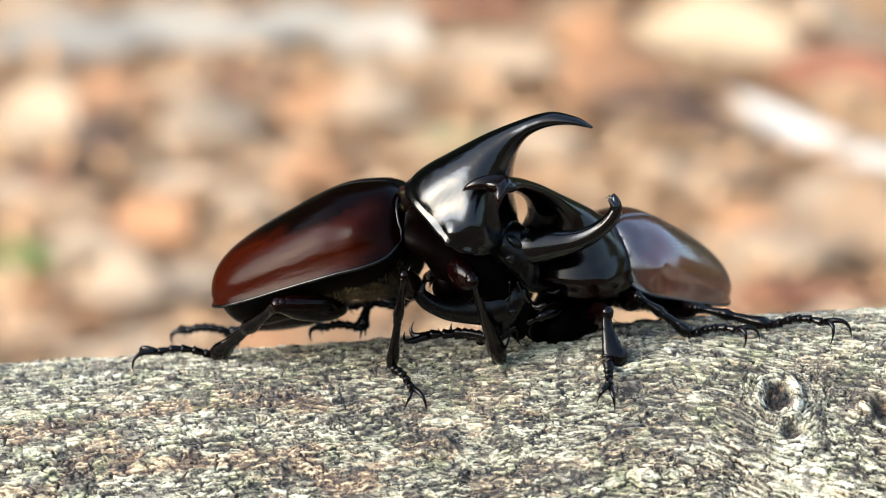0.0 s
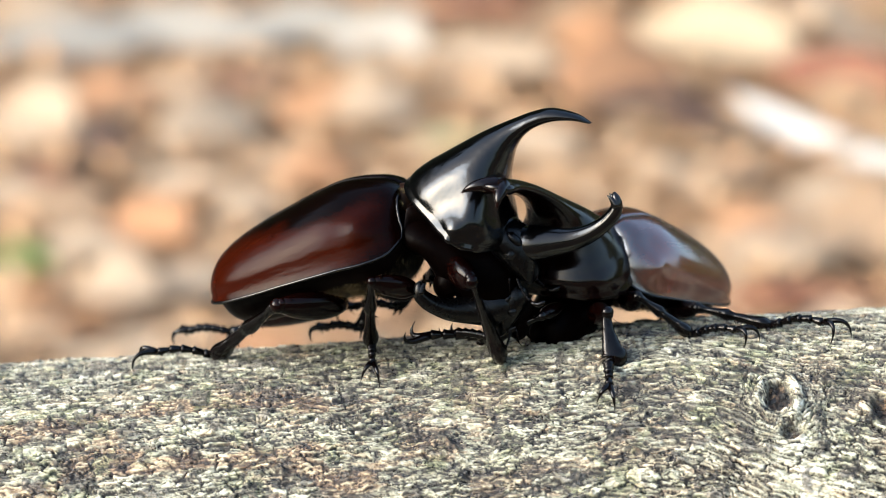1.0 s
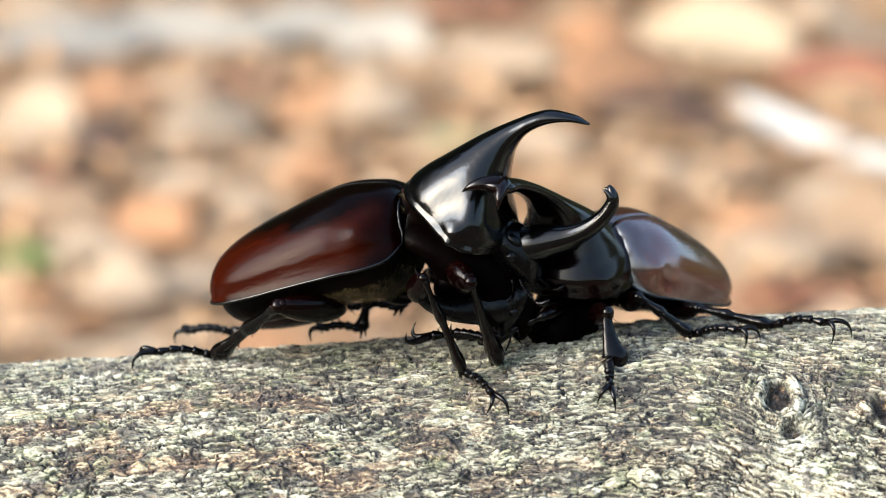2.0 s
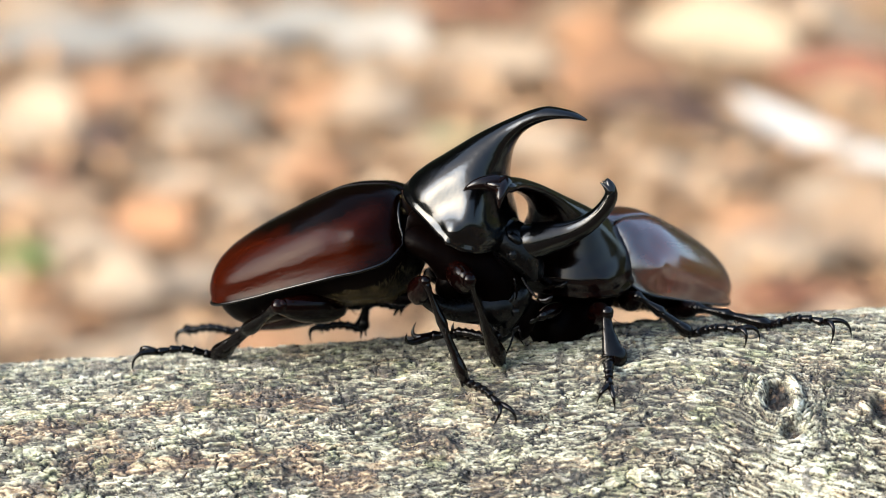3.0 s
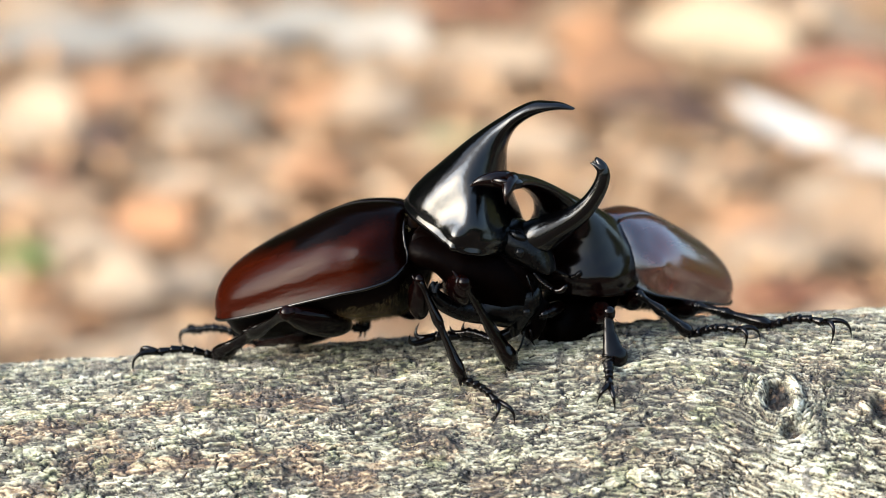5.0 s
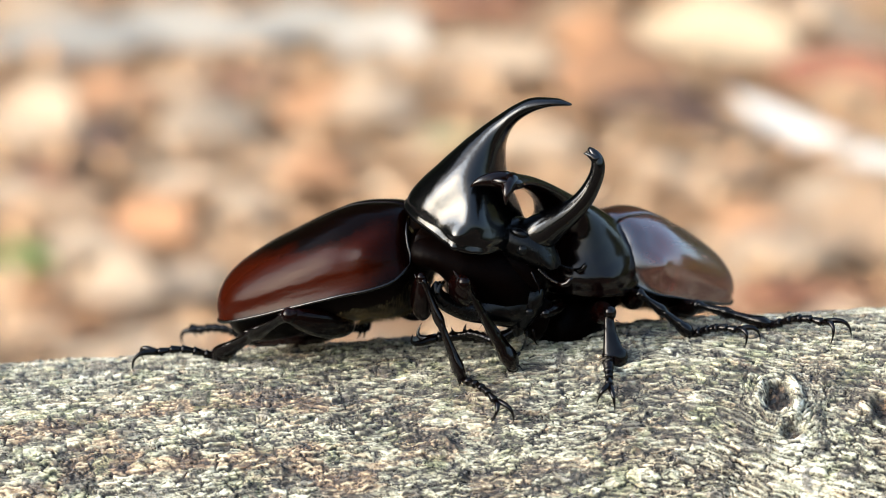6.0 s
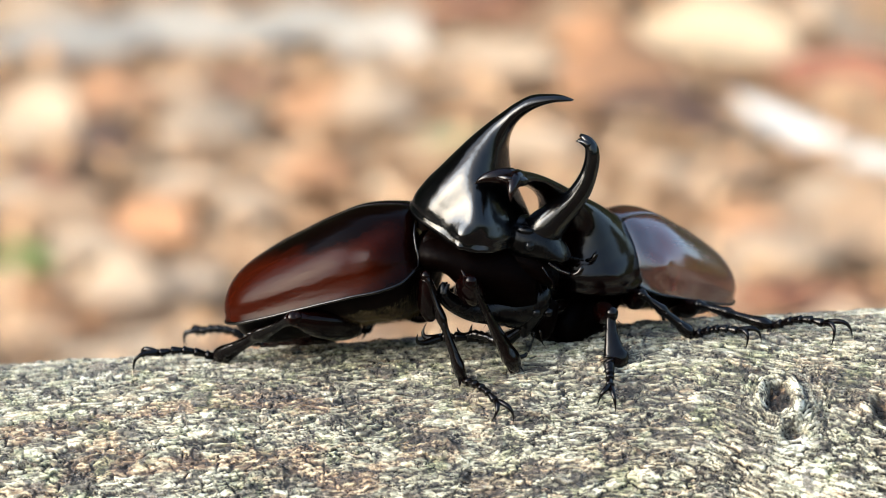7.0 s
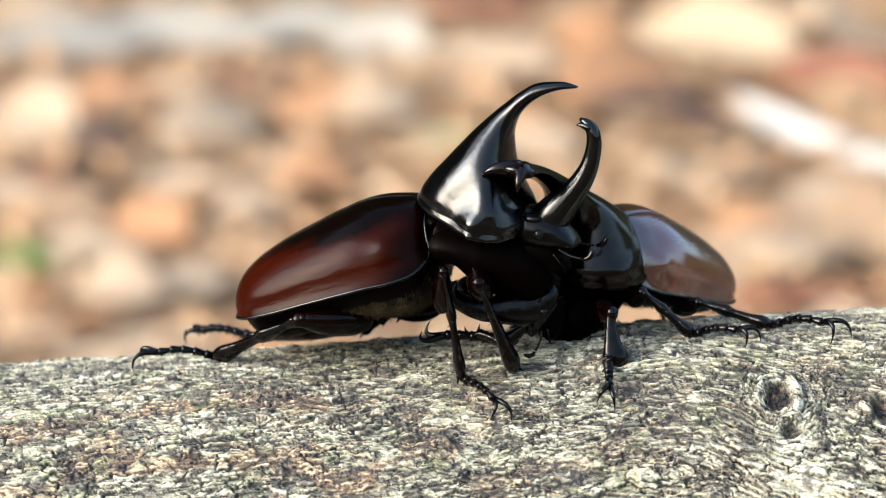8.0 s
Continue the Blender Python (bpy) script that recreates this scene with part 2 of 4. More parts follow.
# hollows (and one wart) in its flanks: x, z, size, depth
DENTS = [(8.0, 6.0, 2.8, 0.11), (5.6, 3.0, 2.6, 0.08), (9.2, 1.8, 1.4, -0.06), (8.9, 0.2, 0.45, -0.08), (11.6, 1.0, 1.8, 0.11), (3.2, 4.0, 2.0, -0.02), (9.0, -2.2, 1.4, 0.05), (6.8, 0.4, 1.2, -0.03)]
# half a cross-section, from the back (1) to the throat (-1), and its width
OUTLINE = [(1.0, 0.0), (0.97, 0.20), (0.88, 0.37), (0.70, 0.53), (0.45, 0.69), (0.15, 0.83), (-0.15, 0.94), (-0.42, 1.0), (-0.66, 0.94), (-0.86, 0.66), (-1.0, 0.0)]
OUTLINE_B = [(1.0, 0.0), (0.95, 0.35), (0.82, 0.62), (0.6, 0.76), (0.3, 0.92), (0.0, 0.98), (-0.35, 1.0), (-0.6, 0.93), (-0.85, 0.64), (-1.0, 0.0)]
# the same for the second beetle, whose horn is short, bent down and forked
PRONOTUM_B = [
    (-1.86, 0.88, 17.08, -3.47, 9.30),
    (0.12, 2.95, 18.19, -1.52, 9.10),
    (4.70, 5.92, 17.96, 0.60, 7.60),
    (9.88, 8.79, 16.67, 2.80, 5.80),
    (14.57, 11.18, 15.98, 5.46, 4.00),
    (18.43, 13.13, 17.63, 8.79, 2.90),
    (22.22, 14.87, 21.13, 11.74, 2.30),
    (25.76, 16.22, 25.21, 13.80, 2.00),
    (29.05, 17.04, 28.20, 14.73, 2.10),
    (31.48, 17.22, 30.65, 15.24, 2.20),
    (32.92, 17.12, 32.27, 15.96, 1.30),
]
# x, z, thickness
HEAD_HORN = [
    (0.01, -0.97, 1.76),
    (1.22, -0.23, 2.40),
    (2.67, 1.18, 2.64),
    (4.26, 3.15, 2.24),
    (6.01, 5.21, 1.72),
    (7.42, 7.55, 1.40),
    (8.18, 9.98, 1.16),
    (8.39, 11.98, 1.04),
    (8.13, 13.46, 0.92),
    (7.23, 14.50, 0.64),
    (6.35, 14.99, 0.22),
]


def elytron_shape(hand, k):
    rings = []
    n = 22
    for x, top, rim, w in spline(ELYTRA, 44):
        w, h = max(w, 0.3), max(top - rim, 0.2)
        ring = []
        for i in range(n + 1):
            a = 0.5 * math.pi * i / n
            y = 0.06 + (w - 0.06) * math.sin(a) ** 0.94
            z = rim + h * math.cos(a) ** 0.86
            z -= 0.22 * math.exp(-((y - 0.3) / 0.28) ** 2)
            z, y = z + 0.10 * (x > 0.3), y + 0.14 * (x > 0.3) - 0.10 * (-0.7 < x < 0.1)
            hump = math.exp(-((x + 2.6) / 1.7) ** 2 - ((a - 1.12) / 0.20) ** 2) - 0.7 * math.exp(-((x + 2.2) / 2.6) ** 2 - ((a - 0.72) / 0.22) ** 2)
            y, z = y + 0.75 * hump * math.sin(a), z + 0.55 * hump * math.cos(a)
            if i == n - 2:
                y -= 0.10
            if i > n - 2:
                y += 0.12 + 0.22 * (i - n + 1)
            ring.append((x, y, z))
        ring.append((x, w + 0.46, rim - 0.16))
        ring.append((x, w + 0.30, rim - 0.42))
        ring.append((x, w - 0.30, rim - 0.30))
        for i in range(n, -1, -3):
            a = 0.5 * math.pi * i / n
            ring.append((x, max(0.06, (w - 0.6) * math.sin(a)), rim + max(h - 0.6, 0.05) * math.cos(a) - 0.1))
        rings.append([(q[0] * k, q[1] * hand * k, q[2] * k) for q in ring])
    return loft(rings)


def rim_shape(hand, k):
    """The raised bead along the outer and front edge of a wing case."""
    rows = spline(ELYTRA, 44)
    path = [(x, max(w, 0.3) + 0.44, rim - 0.14) for x, top, rim, w in rows]
    x, top, rim, w = rows[-1]
    path += [(x + 0.12, 0.06 + (w - 0.06) * math.sin(a) ** 0.94, rim + (top - rim) * math.cos(a) ** 0.86) for a in (0.5 * math.pi * i / 10 for i in range(9, 2, -1))]
    path = [(p[0] * k, p[1] * hand * k, p[2] * k) for p in path]
    return tube(path, [0.24 * k] * len(path), 8, 1.0, (0.3, 0.5, 0.8))


def abdomen_shape(k):
    rings = []
    n = 30
    for j, (x, low, w) in enumerate(spline(BELLY, 60)):
        top = np.interp(x, [r[0] for r in ELYTRA] + [3.0, 7.0], [r[2] for r in ELYTRA] + [2.5, 0.0]) + 0.4
        seam = 1.0 - 0.03 * max(0.0, math.cos(x * 2.05)) ** 6
        ring = []
        for i in range(n):
            a = 2 * math.pi * i / n
            c, s = math.cos(a), math.sin(a)
            y = w * 0.97 * abs(c) ** 0.8 * math.copysign(1, c)
            z = top + (0.6 * s if s > 0 else (top - low) * seam * -abs(s) ** 0.85)
            ring.append((x * k, y * k, z * k))
        rings.append(ring)
    return loft(rings)


def pronotum_shape(table, drop_by, outline, dents=()):
    rings = []
    n = 88
    rows = spline(table, 80)
    half = [(c, min(max(y, 0.0), 1.02)) for c, y in spline(outline, n // 2 + 1)]
    half[0], half[-1] = (1.0, 0.0), (-1.0, 0.0)
    around = half + [(c, -y) for c, y in half[-2:0:-1]]
    for j, (rx, rz, ux, uz, w) in enumerate(rows):
        cx, cz, ax, az = (rx + ux) / 2, (rz + uz) / 2, (rx - ux) / 2, (rz - uz) / 2
        long = math.hypot(ax, az)
        nx, nz = az / max(long, 1e-6), -ax / max(long, 1e-6)
        fade = max(0.0, 1 - j / 27)
        ring = []
        for i in range(n):
            a = 2 * math.pi * i / n
            c, s = math.cos(a), math.sin(a)
            keel = max(0.0, 1 - j / 50)
            fc, fs = around[i]
            c2, s2 = c * (1 - keel) + fc * keel, s * (1 - keel) + fs * keel
            c, s = c2, s2
            drop = drop_by * fade * (s * s) * (1.0 if c > -0.6 else 0.7)
            lip = 1.03 if 1 <= j <= 2 else 1.0
            y = w * s2 * lip
            px, pz = cx + ax * c2 * lip - nx * drop, cz + az * c2 * lip - nz * drop
            for dx, dz, size, deep in dents:
                y *= 1 - deep * math.exp(-((px - dx) ** 2 + (pz - dz) ** 2) / size ** 2)
            ring.append((px, y, pz))
        rings.append(ring)
    # the underside, drawn in
    first = rings[0]
    mid = [sum(p[i] for p in first) / n for i in range(3)]
    inner = [tuple(mid[i] + (p[i] - mid[i]) * 0.86 for i in range(3)) for p in first]
    return loft([inner] + rings)


def forked_pronotum():
    x, z = (PRONOTUM_B[-2][0] + PRONOTUM_B[-2][2]) / 2, (PRONOTUM_B[-2][1] + PRONOTUM_B[-2][3]) / 2
    far = cone((x - 1.4, -0.4, z), (x + 1.6, -4.5, z - 0.7), 1.35, (0.7, -0.2, 0.6), 12, 9)
    near = cone((x - 1.4, 0.4, z), (x + 2.6, 1.5, z - 2.2), 1.3, (0.9, 0.3, 0.8), 12, 9)
    return joined(pronotum_shape(PRONOTUM_B, 1.4, OUTLINE_B), far, near)


def chest_shape(k, ahead=0.0, lower=0.0):
    """The dark body below the pronotum, with the sockets of the front legs."""
    table = [(-1.0, -2.8, 2.6, 4.2), (2.0, -3.0, 3.2, 6.4), (5.6, -3.0, 3.2, 7.0), (7.6, -3.8, 4.4, 6.8), (10.0, -4.6, 5.2, 6.4), (13.5, -5.6, 5.2, 5.2), (16.0, -6.3, 4.4, 4.2), (18.0, -6.8, 2.6, 2.6)]
    rings = [[((x + ahead) * k, w * math.cos(a) * k, (z - lower + h * math.sin(a)) * k) for a in (2 * math.pi * i / 22 for i in range(22))] for x, z, h, w in spline(table, 24)]
    sockets = [ball(((9.4 + ahead) * k, s * 4.2 * k, (-7.6 - lower) * k), (2.0 * k, 2.0 * k, 2.4 * k)) for s in (-1, 1)]
    return joined(loft(rings), *sockets)


def head_shape(k):
    table = [(-3.0, -0.4, 1.8, 3.0), (-1.5, -0.6, 2.8, 3.8), (1.0, -0.8, 3.0, 3.8), (3.4, -1.2, 2.5, 3.3), (5.0, -1.9, 1.6, 2.8), (6.0, -2.4, 0.8, 2.2), (6.4, -2.6, 0.3, 1.6)]
    rings = [[(x * k, w * math.cos(a) * k, (z + h * math.sin(a)) * k) for a in (2 * math.pi * i / 26 for i in range(26))] for x, z, h, w in spline(table, 26)]
    brow = [ball((c[0] * k, s * c[1] * k, c[2] * k), tuple(v * k for v in c[3])) for s in (-1, 1) for c in ((0.4, 2.7, 1.0, (1.5, 0.8, 0.7)), (-1.4, 2.8, -0.4, (1.0, 0.9, 1.4)))]
    return joined(loft(rings), *brow)


def mouth_shape(k):
    jaw = [(-2.0, -3.0, 1.8, 2.8), (0.5, -3.8, 2.4, 3.2), (2.8, -4.6, 2.4, 2.8), (4.4, -5.4, 1.6, 2.0), (5.2, -5.9, 0.6, 1.0)]
    under = [[(x * k, w * math.cos(a) * k, (z + h * math.sin(a)) * k) for a in (2 * math.pi * i / 18 for i in range(18))] for x, z, h, w in spline(jaw, 16)]
    feelers = []
    for s in (-1, 1):
        feelers.append(cone((3.6 * k, s * 2.0 * k, -4.6 * k), (5.4 * k, s * 2.6 * k, -6.6 * k), 0.30 * k, (0.4 * k, 0, 0.2 * k)))
        feelers.append(cone((2.4 * k, s * 1.6 * k, -5.8 * k), (3.4 * k, s * 2.0 * k, -8.2 * k), 0.34 * k, (0.5 * k, 0, 0)))
        feelers.append(ball((4.2 * k, s * 1.5 * k, -5.2 * k), (0.9 * k, 0.7 * k, 0.8 * k), 10, 6))
    return joined(loft(under), *feelers)


def head_horn_shape(k, fat=1.0):
    rows = spline(HEAD_HORN, 30)
    stem = tube([(x * k, 0, z * k) for x, z, r in rows], [r * k * fat for x, z, r in rows], 18, 1.05)
    x, z, r = rows[-4]
    tips = [cone((x * k, s * 0.4 * k, z * k), ((x - 2.0) * k, s * 0.60 * k, (z + 0.45) * k), 0.66 * k * fat, (0, 0, 0.2 * k), 9) for s in (-1, 1)]
    return joined(stem, *tips)


def antenna_shape(k, s):
    out = []
    p = Vector((4.6, s * 3.0, -3.0))
    way = Vector((0.90, s * 0.25, -0.42)).normalized()
    for i in range(9):
        out.append(ball(tuple(p * k), (0.24 * k, 0.22 * k, 0.22 * k), 8, 5))
        p += way * 0.40
        way = (way + Vector((0.03, 0, 0.05))).normalized()
    club = [p, p + Vector((0.6, 0, 0.05)), p + Vector((1.15, 0, 0.45)), p + Vector((1.4, 0, 1.1)), p + Vector((1.45, 0, 1.5))]
    out.append(tube([tuple(q * k) for q in club], [0.22 * k, 0.36 * k, 0.42 * k, 0.36 * k, 0.12 * k], 10))
    out.append(cone((3.6 * k, s * 3.0 * k, -3.6 * k), (4.9 * k, s * 3.4 * k, -5.0 * k), 0.22 * k))
    return joined(*out)


def ridged(path, radii, wide=0.8, sides=20, lobes=5, depth=0.10):
    """A rod with ridges along it."""
    v, f = tube(path, radii, sides, 1.0)
    out = []
    for n, p in enumerate(v):
        a = 2 * math.pi * (n % sides) / sides
        c = Vector(path[n // sides])
        d = Vector(p) - c
        d = d * (1 + depth * math.cos(lobes * a))
        out.append(tuple(c + Vector((d.x, d.y * wide, d.z))))
    return out, f


def femur_shape(long, thick):
    u = [0, 0.08, 0.25, 0.5, 0.75, 0.88, 0.95, 1.0]
    r = [0.45, 0.7, 0.95, 1.0, 0.82, 0.62, 0.52, 0.3]
    rows = spline([(long * a, 0, thick * b) for a, b in zip(u, r)], 20)
    body = ridged([(x, 0, 0) for x, z, q in rows], [max(q, 0.05) for x, z, q in rows], 0.7, 18, 2, 0.04)
    return joined(body, ball((long, 0, 0), thick * 0.40), ball((long * 0.97, 0, thick * 0.2), thick * 0.30, 10, 6), cone((long * 0.84, 0, -thick * 0.25), (long * 0.93, 0, -thick * 0.95), thick * 0.22), cone((long * 0.80, 0, thick * 0.3), (long * 0.9, 0, thick * 0.75), thick * 0.12))


def tibia_shape(long, thick, rng, broad):
    """The shin and, apart from it, its teeth and end spurs."""
    u = [0, 0.04, 0.10, 0.28, 0.43, 0.47, 0.56, 0.72, 0.90, 0.96, 1.02]
    r = [0.40, 0.56, 0.42, 0.52, 0.68, 0.52, 0.52, 0.62, 0.84, 0.66, 0.12] if not broad else [0.34, 0.46, 0.38, 0.44, 0.52, 0.56, 0.64, 0.80, 0.94, 0.66, 0.14]
    rows = spline([(long * a, 0, thick * b) for a, b in zip(u, r)], 30)
    bow = [(x, 0, 0.12 * thick * math.sin(math.pi * x / long) if not broad else 0.75 * (q - 0.4 * thick)) for x, z, q in rows]
    body = [ridged(bow, [max(q, 0.05) for x, z, q in rows], 0.72, 24, 3, 0.06)]
    body.append(ball((0, 0, 0), thick * 0.52, 12, 8))
    spurs = []
    teeth = ((0.50, 0.75), (0.68, 1.1), (0.85, 1.7)) if broad else ((0.40, 0.55), (0.66, 0.65))
    for a, s in teeth:
        y = rng.uniform(-0.3, 0.3) * thick
        spurs.append(cone((long * (a - 0.02), y * 0.4, thick * 0.25), (long * (a + 0.08), y, thick * (0.55 + 0.55 * s)), thick * 0.26, (thick * 0.1, 0, 0), 8))
    if broad:
        spurs.append(cone((long * 0.88, 0, 0), (long * 1.17, 0, -thick * 0.30), thick * 0.60, (0, 0, thick * 0.28), 9, 8))
    for y, z, s in ((0.5, 0.25, 0.9), (-0.5, 0.2, 0.8), (0.35, -0.4, 1.3), (-0.35, -0.42, 1.1)):
        spurs.append(cone((long * 0.93, y * thick * 0.5, z * thick * 0.5), (long * 0.97 + s * thick * 0.8, y * thick * 1.05, z * thick * 1.3), thick * 0.22, (0, 0, 0), 8))
    for i in range(46):
        a = rng.uniform(0.12, 0.97)
        b = rng.uniform(0, 6.28)
        d = Vector((0.7, math.cos(b), math.sin(b)))
        q = Vector((long * a, 0, 0)) + Vector((0, math.cos(b) * 0.7, math.sin(b))) * thick * 0.45
        body.append(cone(q, q + d * thick * rng.uniform(0.25, 0.5), thick * 0.03, (0, 0, 0), 4, 2))
    return joined(*body), spurs


def tarsus_shape(long, thick, arch, raised=False):
    """Five beaded joints in a low arch and, apart from them, two hooked claws."""
    body, r = [], []
    stem = 0.70
    for i in range(41):
        u = i / 40
        body.append((long * stem * u, 0, (0.35 if raised else 1.0) * arch * math.sin(math.pi * min(1, u * 0.62 + 0.02))))
        w = (u * 5) % 1.0
        r.append(thick * (0.64 + 0.34 * w * w) * (1.0 - 0.10 * u) if u < 0.8 else thick * (0.46 + 0.42 * (u - 0.8) / 0.2))
    joints = [tube(body[8 * n:8 * n + 9], [r[8 * n] * 0.8] + r[8 * n + 1:8 * n + 8] + [r[8 * n + 7] * 0.55], 10) for n in range(5)]
    e = Vector(body[-1])
    claws = []
    for s in (-1, 1):
        tip = Vector((long * (0.95 + 0.08 * s), long * (-0.04 + 0.13 * s), -0.3))
        sag = 0.5 * abs(e.z - tip.z) + 0.25
        if raised:
            tip, sag = Vector((long * (0.93 + 0.07 * s), long * 0.12 * s, long * 0.17)), -0.09 * long
        claws.append(cone(e, tip, thick * 0.62, Vector((long * 0.10, s * long * 0.015, sag)), 8, 9))
    return joints, claws


def hair_shape(k, rng, spots, count, length):
    pieces = []
    for i in range(count):
        x0, x1, z0, z1, y0, y1 = rng.choice(spots)
        u = rng.random()
        p = Vector((x0 + (x1 - x0) * u, rng.uniform(y0, y1), z0 + (z1 - z0) * u)) * k
        d = Vector((rng.uniform(-0.8, 0.35), rng.uniform(-0.6, 0.2), rng.uniform(-1.0, -0.2))) * length * rng.uniform(0.3, 1.1) * k
        pieces.append(cone(p, p + d, 0.020 * k, (rng.uniform(-0.3, 0.3), 0, rng.uniform(-0.2, 0.1)), 3, 3))
    return joined(*pieces)


def fur_shape(k, rng, count, length):
    """Short hairs that lie on both flanks and the underside, behind the middle legs."""
    pieces = []
    for i in range(count):
        x, a = rng.uniform(-8.0, 0.4) if i % 3 else rng.uniform(-14.0, -6.0), radians(rng.uniform(25, 155))
        low, w = (float(np.interp(x, [r[0] for r in BELLY], [r[n] for r in BELLY])) for n in (1, 2))
        top = float(np.interp(x, [r[0] for r in ELYTRA], [r[2] for r in ELYTRA])) + 0.4
        c, s = math.cos(a), math.sin(a)
        p = Vector((x, math.copysign(w * 0.97 * abs(c) ** 0.8, c), top - (top - low) * s ** 0.85)) * k
        d = Vector((rng.uniform(-0.9, 0.1), 0.25 * c + rng.uniform(-0.2, 0.2), -0.55 * s + rng.uniform(-0.45, 0.1))) * length * rng.uniform(0.4, 1.1) * k
        pieces.append(cone(p, p + d, 0.016 * k, (rng.uniform(-0.2, 0.2), 0, rng.uniform(-0.2, 0.1)), 3, 3))
    return joined(*pieces)


def mm_pose(x, y, z, rx=0, ry=0, rz=0):
    return pose(x * MM, y * MM, z * MM, rx, ry, rz)


def aim(a, b, up):
    """The pose at a whose x axis points to b, with z near up (millimetres)."""
    x = (Vector(b) - Vector(a)).normalized()
    y = Vector(up).cross(x).normalized()
    z = x.cross(y)
    m = Matrix((x, y, z)).transposed().to_4x4()
    m.translation = Vector(a) * MM
    return m


def between(rows, t):
    """Rows of numbers led by their time, at t."""
    ts = [r[0] for r in rows]
    return [float(np.interp(t, ts, [r[i] for r in rows])) for i in range(1, len(rows[0]))]


def beetle(label, k, shell_wing, shell_front, front, chest, seed):
    """All but the legs. Root at the waist; pronotum and head are set by their own poses."""
    rng = random.Random(seed)
    root = tagged(new("rhinoceros_beetle"), label, "beetle", "fighting beetles")
    root.empty_display_size = 0.005
    part("abdomen", abdomen_shape(k), M_BELLY, root, "dark segmented abdomen")
    for hand in (1, -1):
        wing = part("elytron", elytron_shape(hand, k), shell_wing, root, "glossy chestnut wing case")
        part("rim", rim_shape(hand, k), M_RIM, wing, "raised black rim")
    part("neck", ball((1.4 * k, 0, 2.8 * k), (2.0 * k, 2.6 * k, 3.0 * k)), M_SKIN, root, "ochre neck membrane")
    tagged(part("belly_fur", fur_shape(k, rng, 4800, 1.15), M_HAIR, root, "fine golden belly hairs"), "fine golden belly hairs", kind="stuff")
    tagged(part("neck_hair", hair_shape(k, rng, [(1.0, 2.6, 5.6, 5.2, -2.6, 1.0), (1.2, 2.4, 4.6, 3.4, -4.2, -3.4)], 160, 0.9), M_HAIR, root), "ochre hairs at the neck", kind="stuff")
    pro = part("pronotum", front, shell_front, root, "polished black pronotum with a curved horn")
    part("chest", chest, M_CHEST, pro)
    head = part("head", head_shape(k), M_HEAD, root, "black head")
    part("mouth", mouth_shape(k), M_CHEST, head, "dark bristly mouthparts")
    part("horn", head_horn_shape(k, 1.0 if k == 1.0 else 1.4), M_BLACK if k == 1.0 else M_HEAD, head, "curved black head horn with a forked tip")
    for s in (1, -1):
        part("eye", ball((1.6 * k, s * 3.3 * k, -0.9 * k), 0.85 * k), M_EYE, head)
        part("antenna", antenna_shape(k, s), M_LEG, head, "beaded antenna with a club")
    return root, pro, head


def leg_parts(root, name, hip, knee0, ankle0, tip0, thick, seed, reach, tarsus_at, raised=False):
    """Femur with tibia and tarsus; returns the parts and their lengths."""
    rng = random.Random(seed)
    lf, lt = (Vector(knee0) - Vector(hip)).length * reach, (Vector(ankle0) - Vector(knee0)).length * reach
    femur = part("femur", femur_shape(lf, thick[0]), M_FEMUR, root, "brown-black " + name)
    shin, spurs = tibia_shape(lt, thick[1], rng, "front" in name)
    tibia = part("tibia", shin, M_LEG, root, "spiny black shin")
    for g in spurs:
        part("spur", g, M_LEG, tibia)
    base = Vector(knee0).lerp(Vector(ankle0), tarsus_at)
    span = (Vector(tip0) - base).length
    foot, claws = tarsus_shape(span, thick[2], span * 0.19, raised)
    tarsus = part("tarsus", foot[0], M_LEG, root, "beaded black foot")
    for g in foot[1:]:
        part("tarsus_joint", g, M_LEG, tarsus)
    for g in claws:
        part("claw", g, M_LEG, tarsus, "hooked black claw")
    return femur, tibia, tarsus, lf, lt


def leg_rows(times, root_at, hip_local, knees, rows, lf, lt, tarsus_at, edge=None):
    """Poses of femur, tibia and tarsus, so that the foot stays where it stands."""
    out = ([], [], [])
    table = [(t, *a, *b) for t, a, b in rows]
    bend0 = Vector(knees[0][1:]) - root_at(0) @ (Vector(hip_local) * MM) / MM
    for t in times:
        m = root_at(t)
        hip = m @ (Vector(hip_local) * MM) / MM
        v = between(table, t)
        ankle, tip = Vector(v[:3]), Vector(v[3:])
        gap = ankle - hip
        d = min(gap.length, (lf + lt) * 0.999)
        d = max(d, abs(lf - lt) * 1.001)
        way = gap.normalized()
        along = (lf * lf - lt * lt + d * d) / (2 * d)
        high = math.sqrt(max(lf * lf - along * along, 0.0))
        bend = Vector(between(knees, t)) - hip if len(knees) > 1 else bend0
        side = bend - way * bend.dot(way)
        side = side.normalized() if side.length > 1e-3 else Vector((0, 0, 1))
        knee = hip + way * along + side * high
        foot = hip + way * d
        f = aim(hip, knee, side)
        s = aim(knee, foot, side if edge is None else edge)
        base = knee.lerp(foot, tarsus_at)
        g = aim(base, tip, (0, -0.25, 1))
        out[0].append((t, m.inverted() @ f))
        out[1].append((t, m.inverted() @ s))
        out[2].append((t, m.inverted() @ g))
    return out


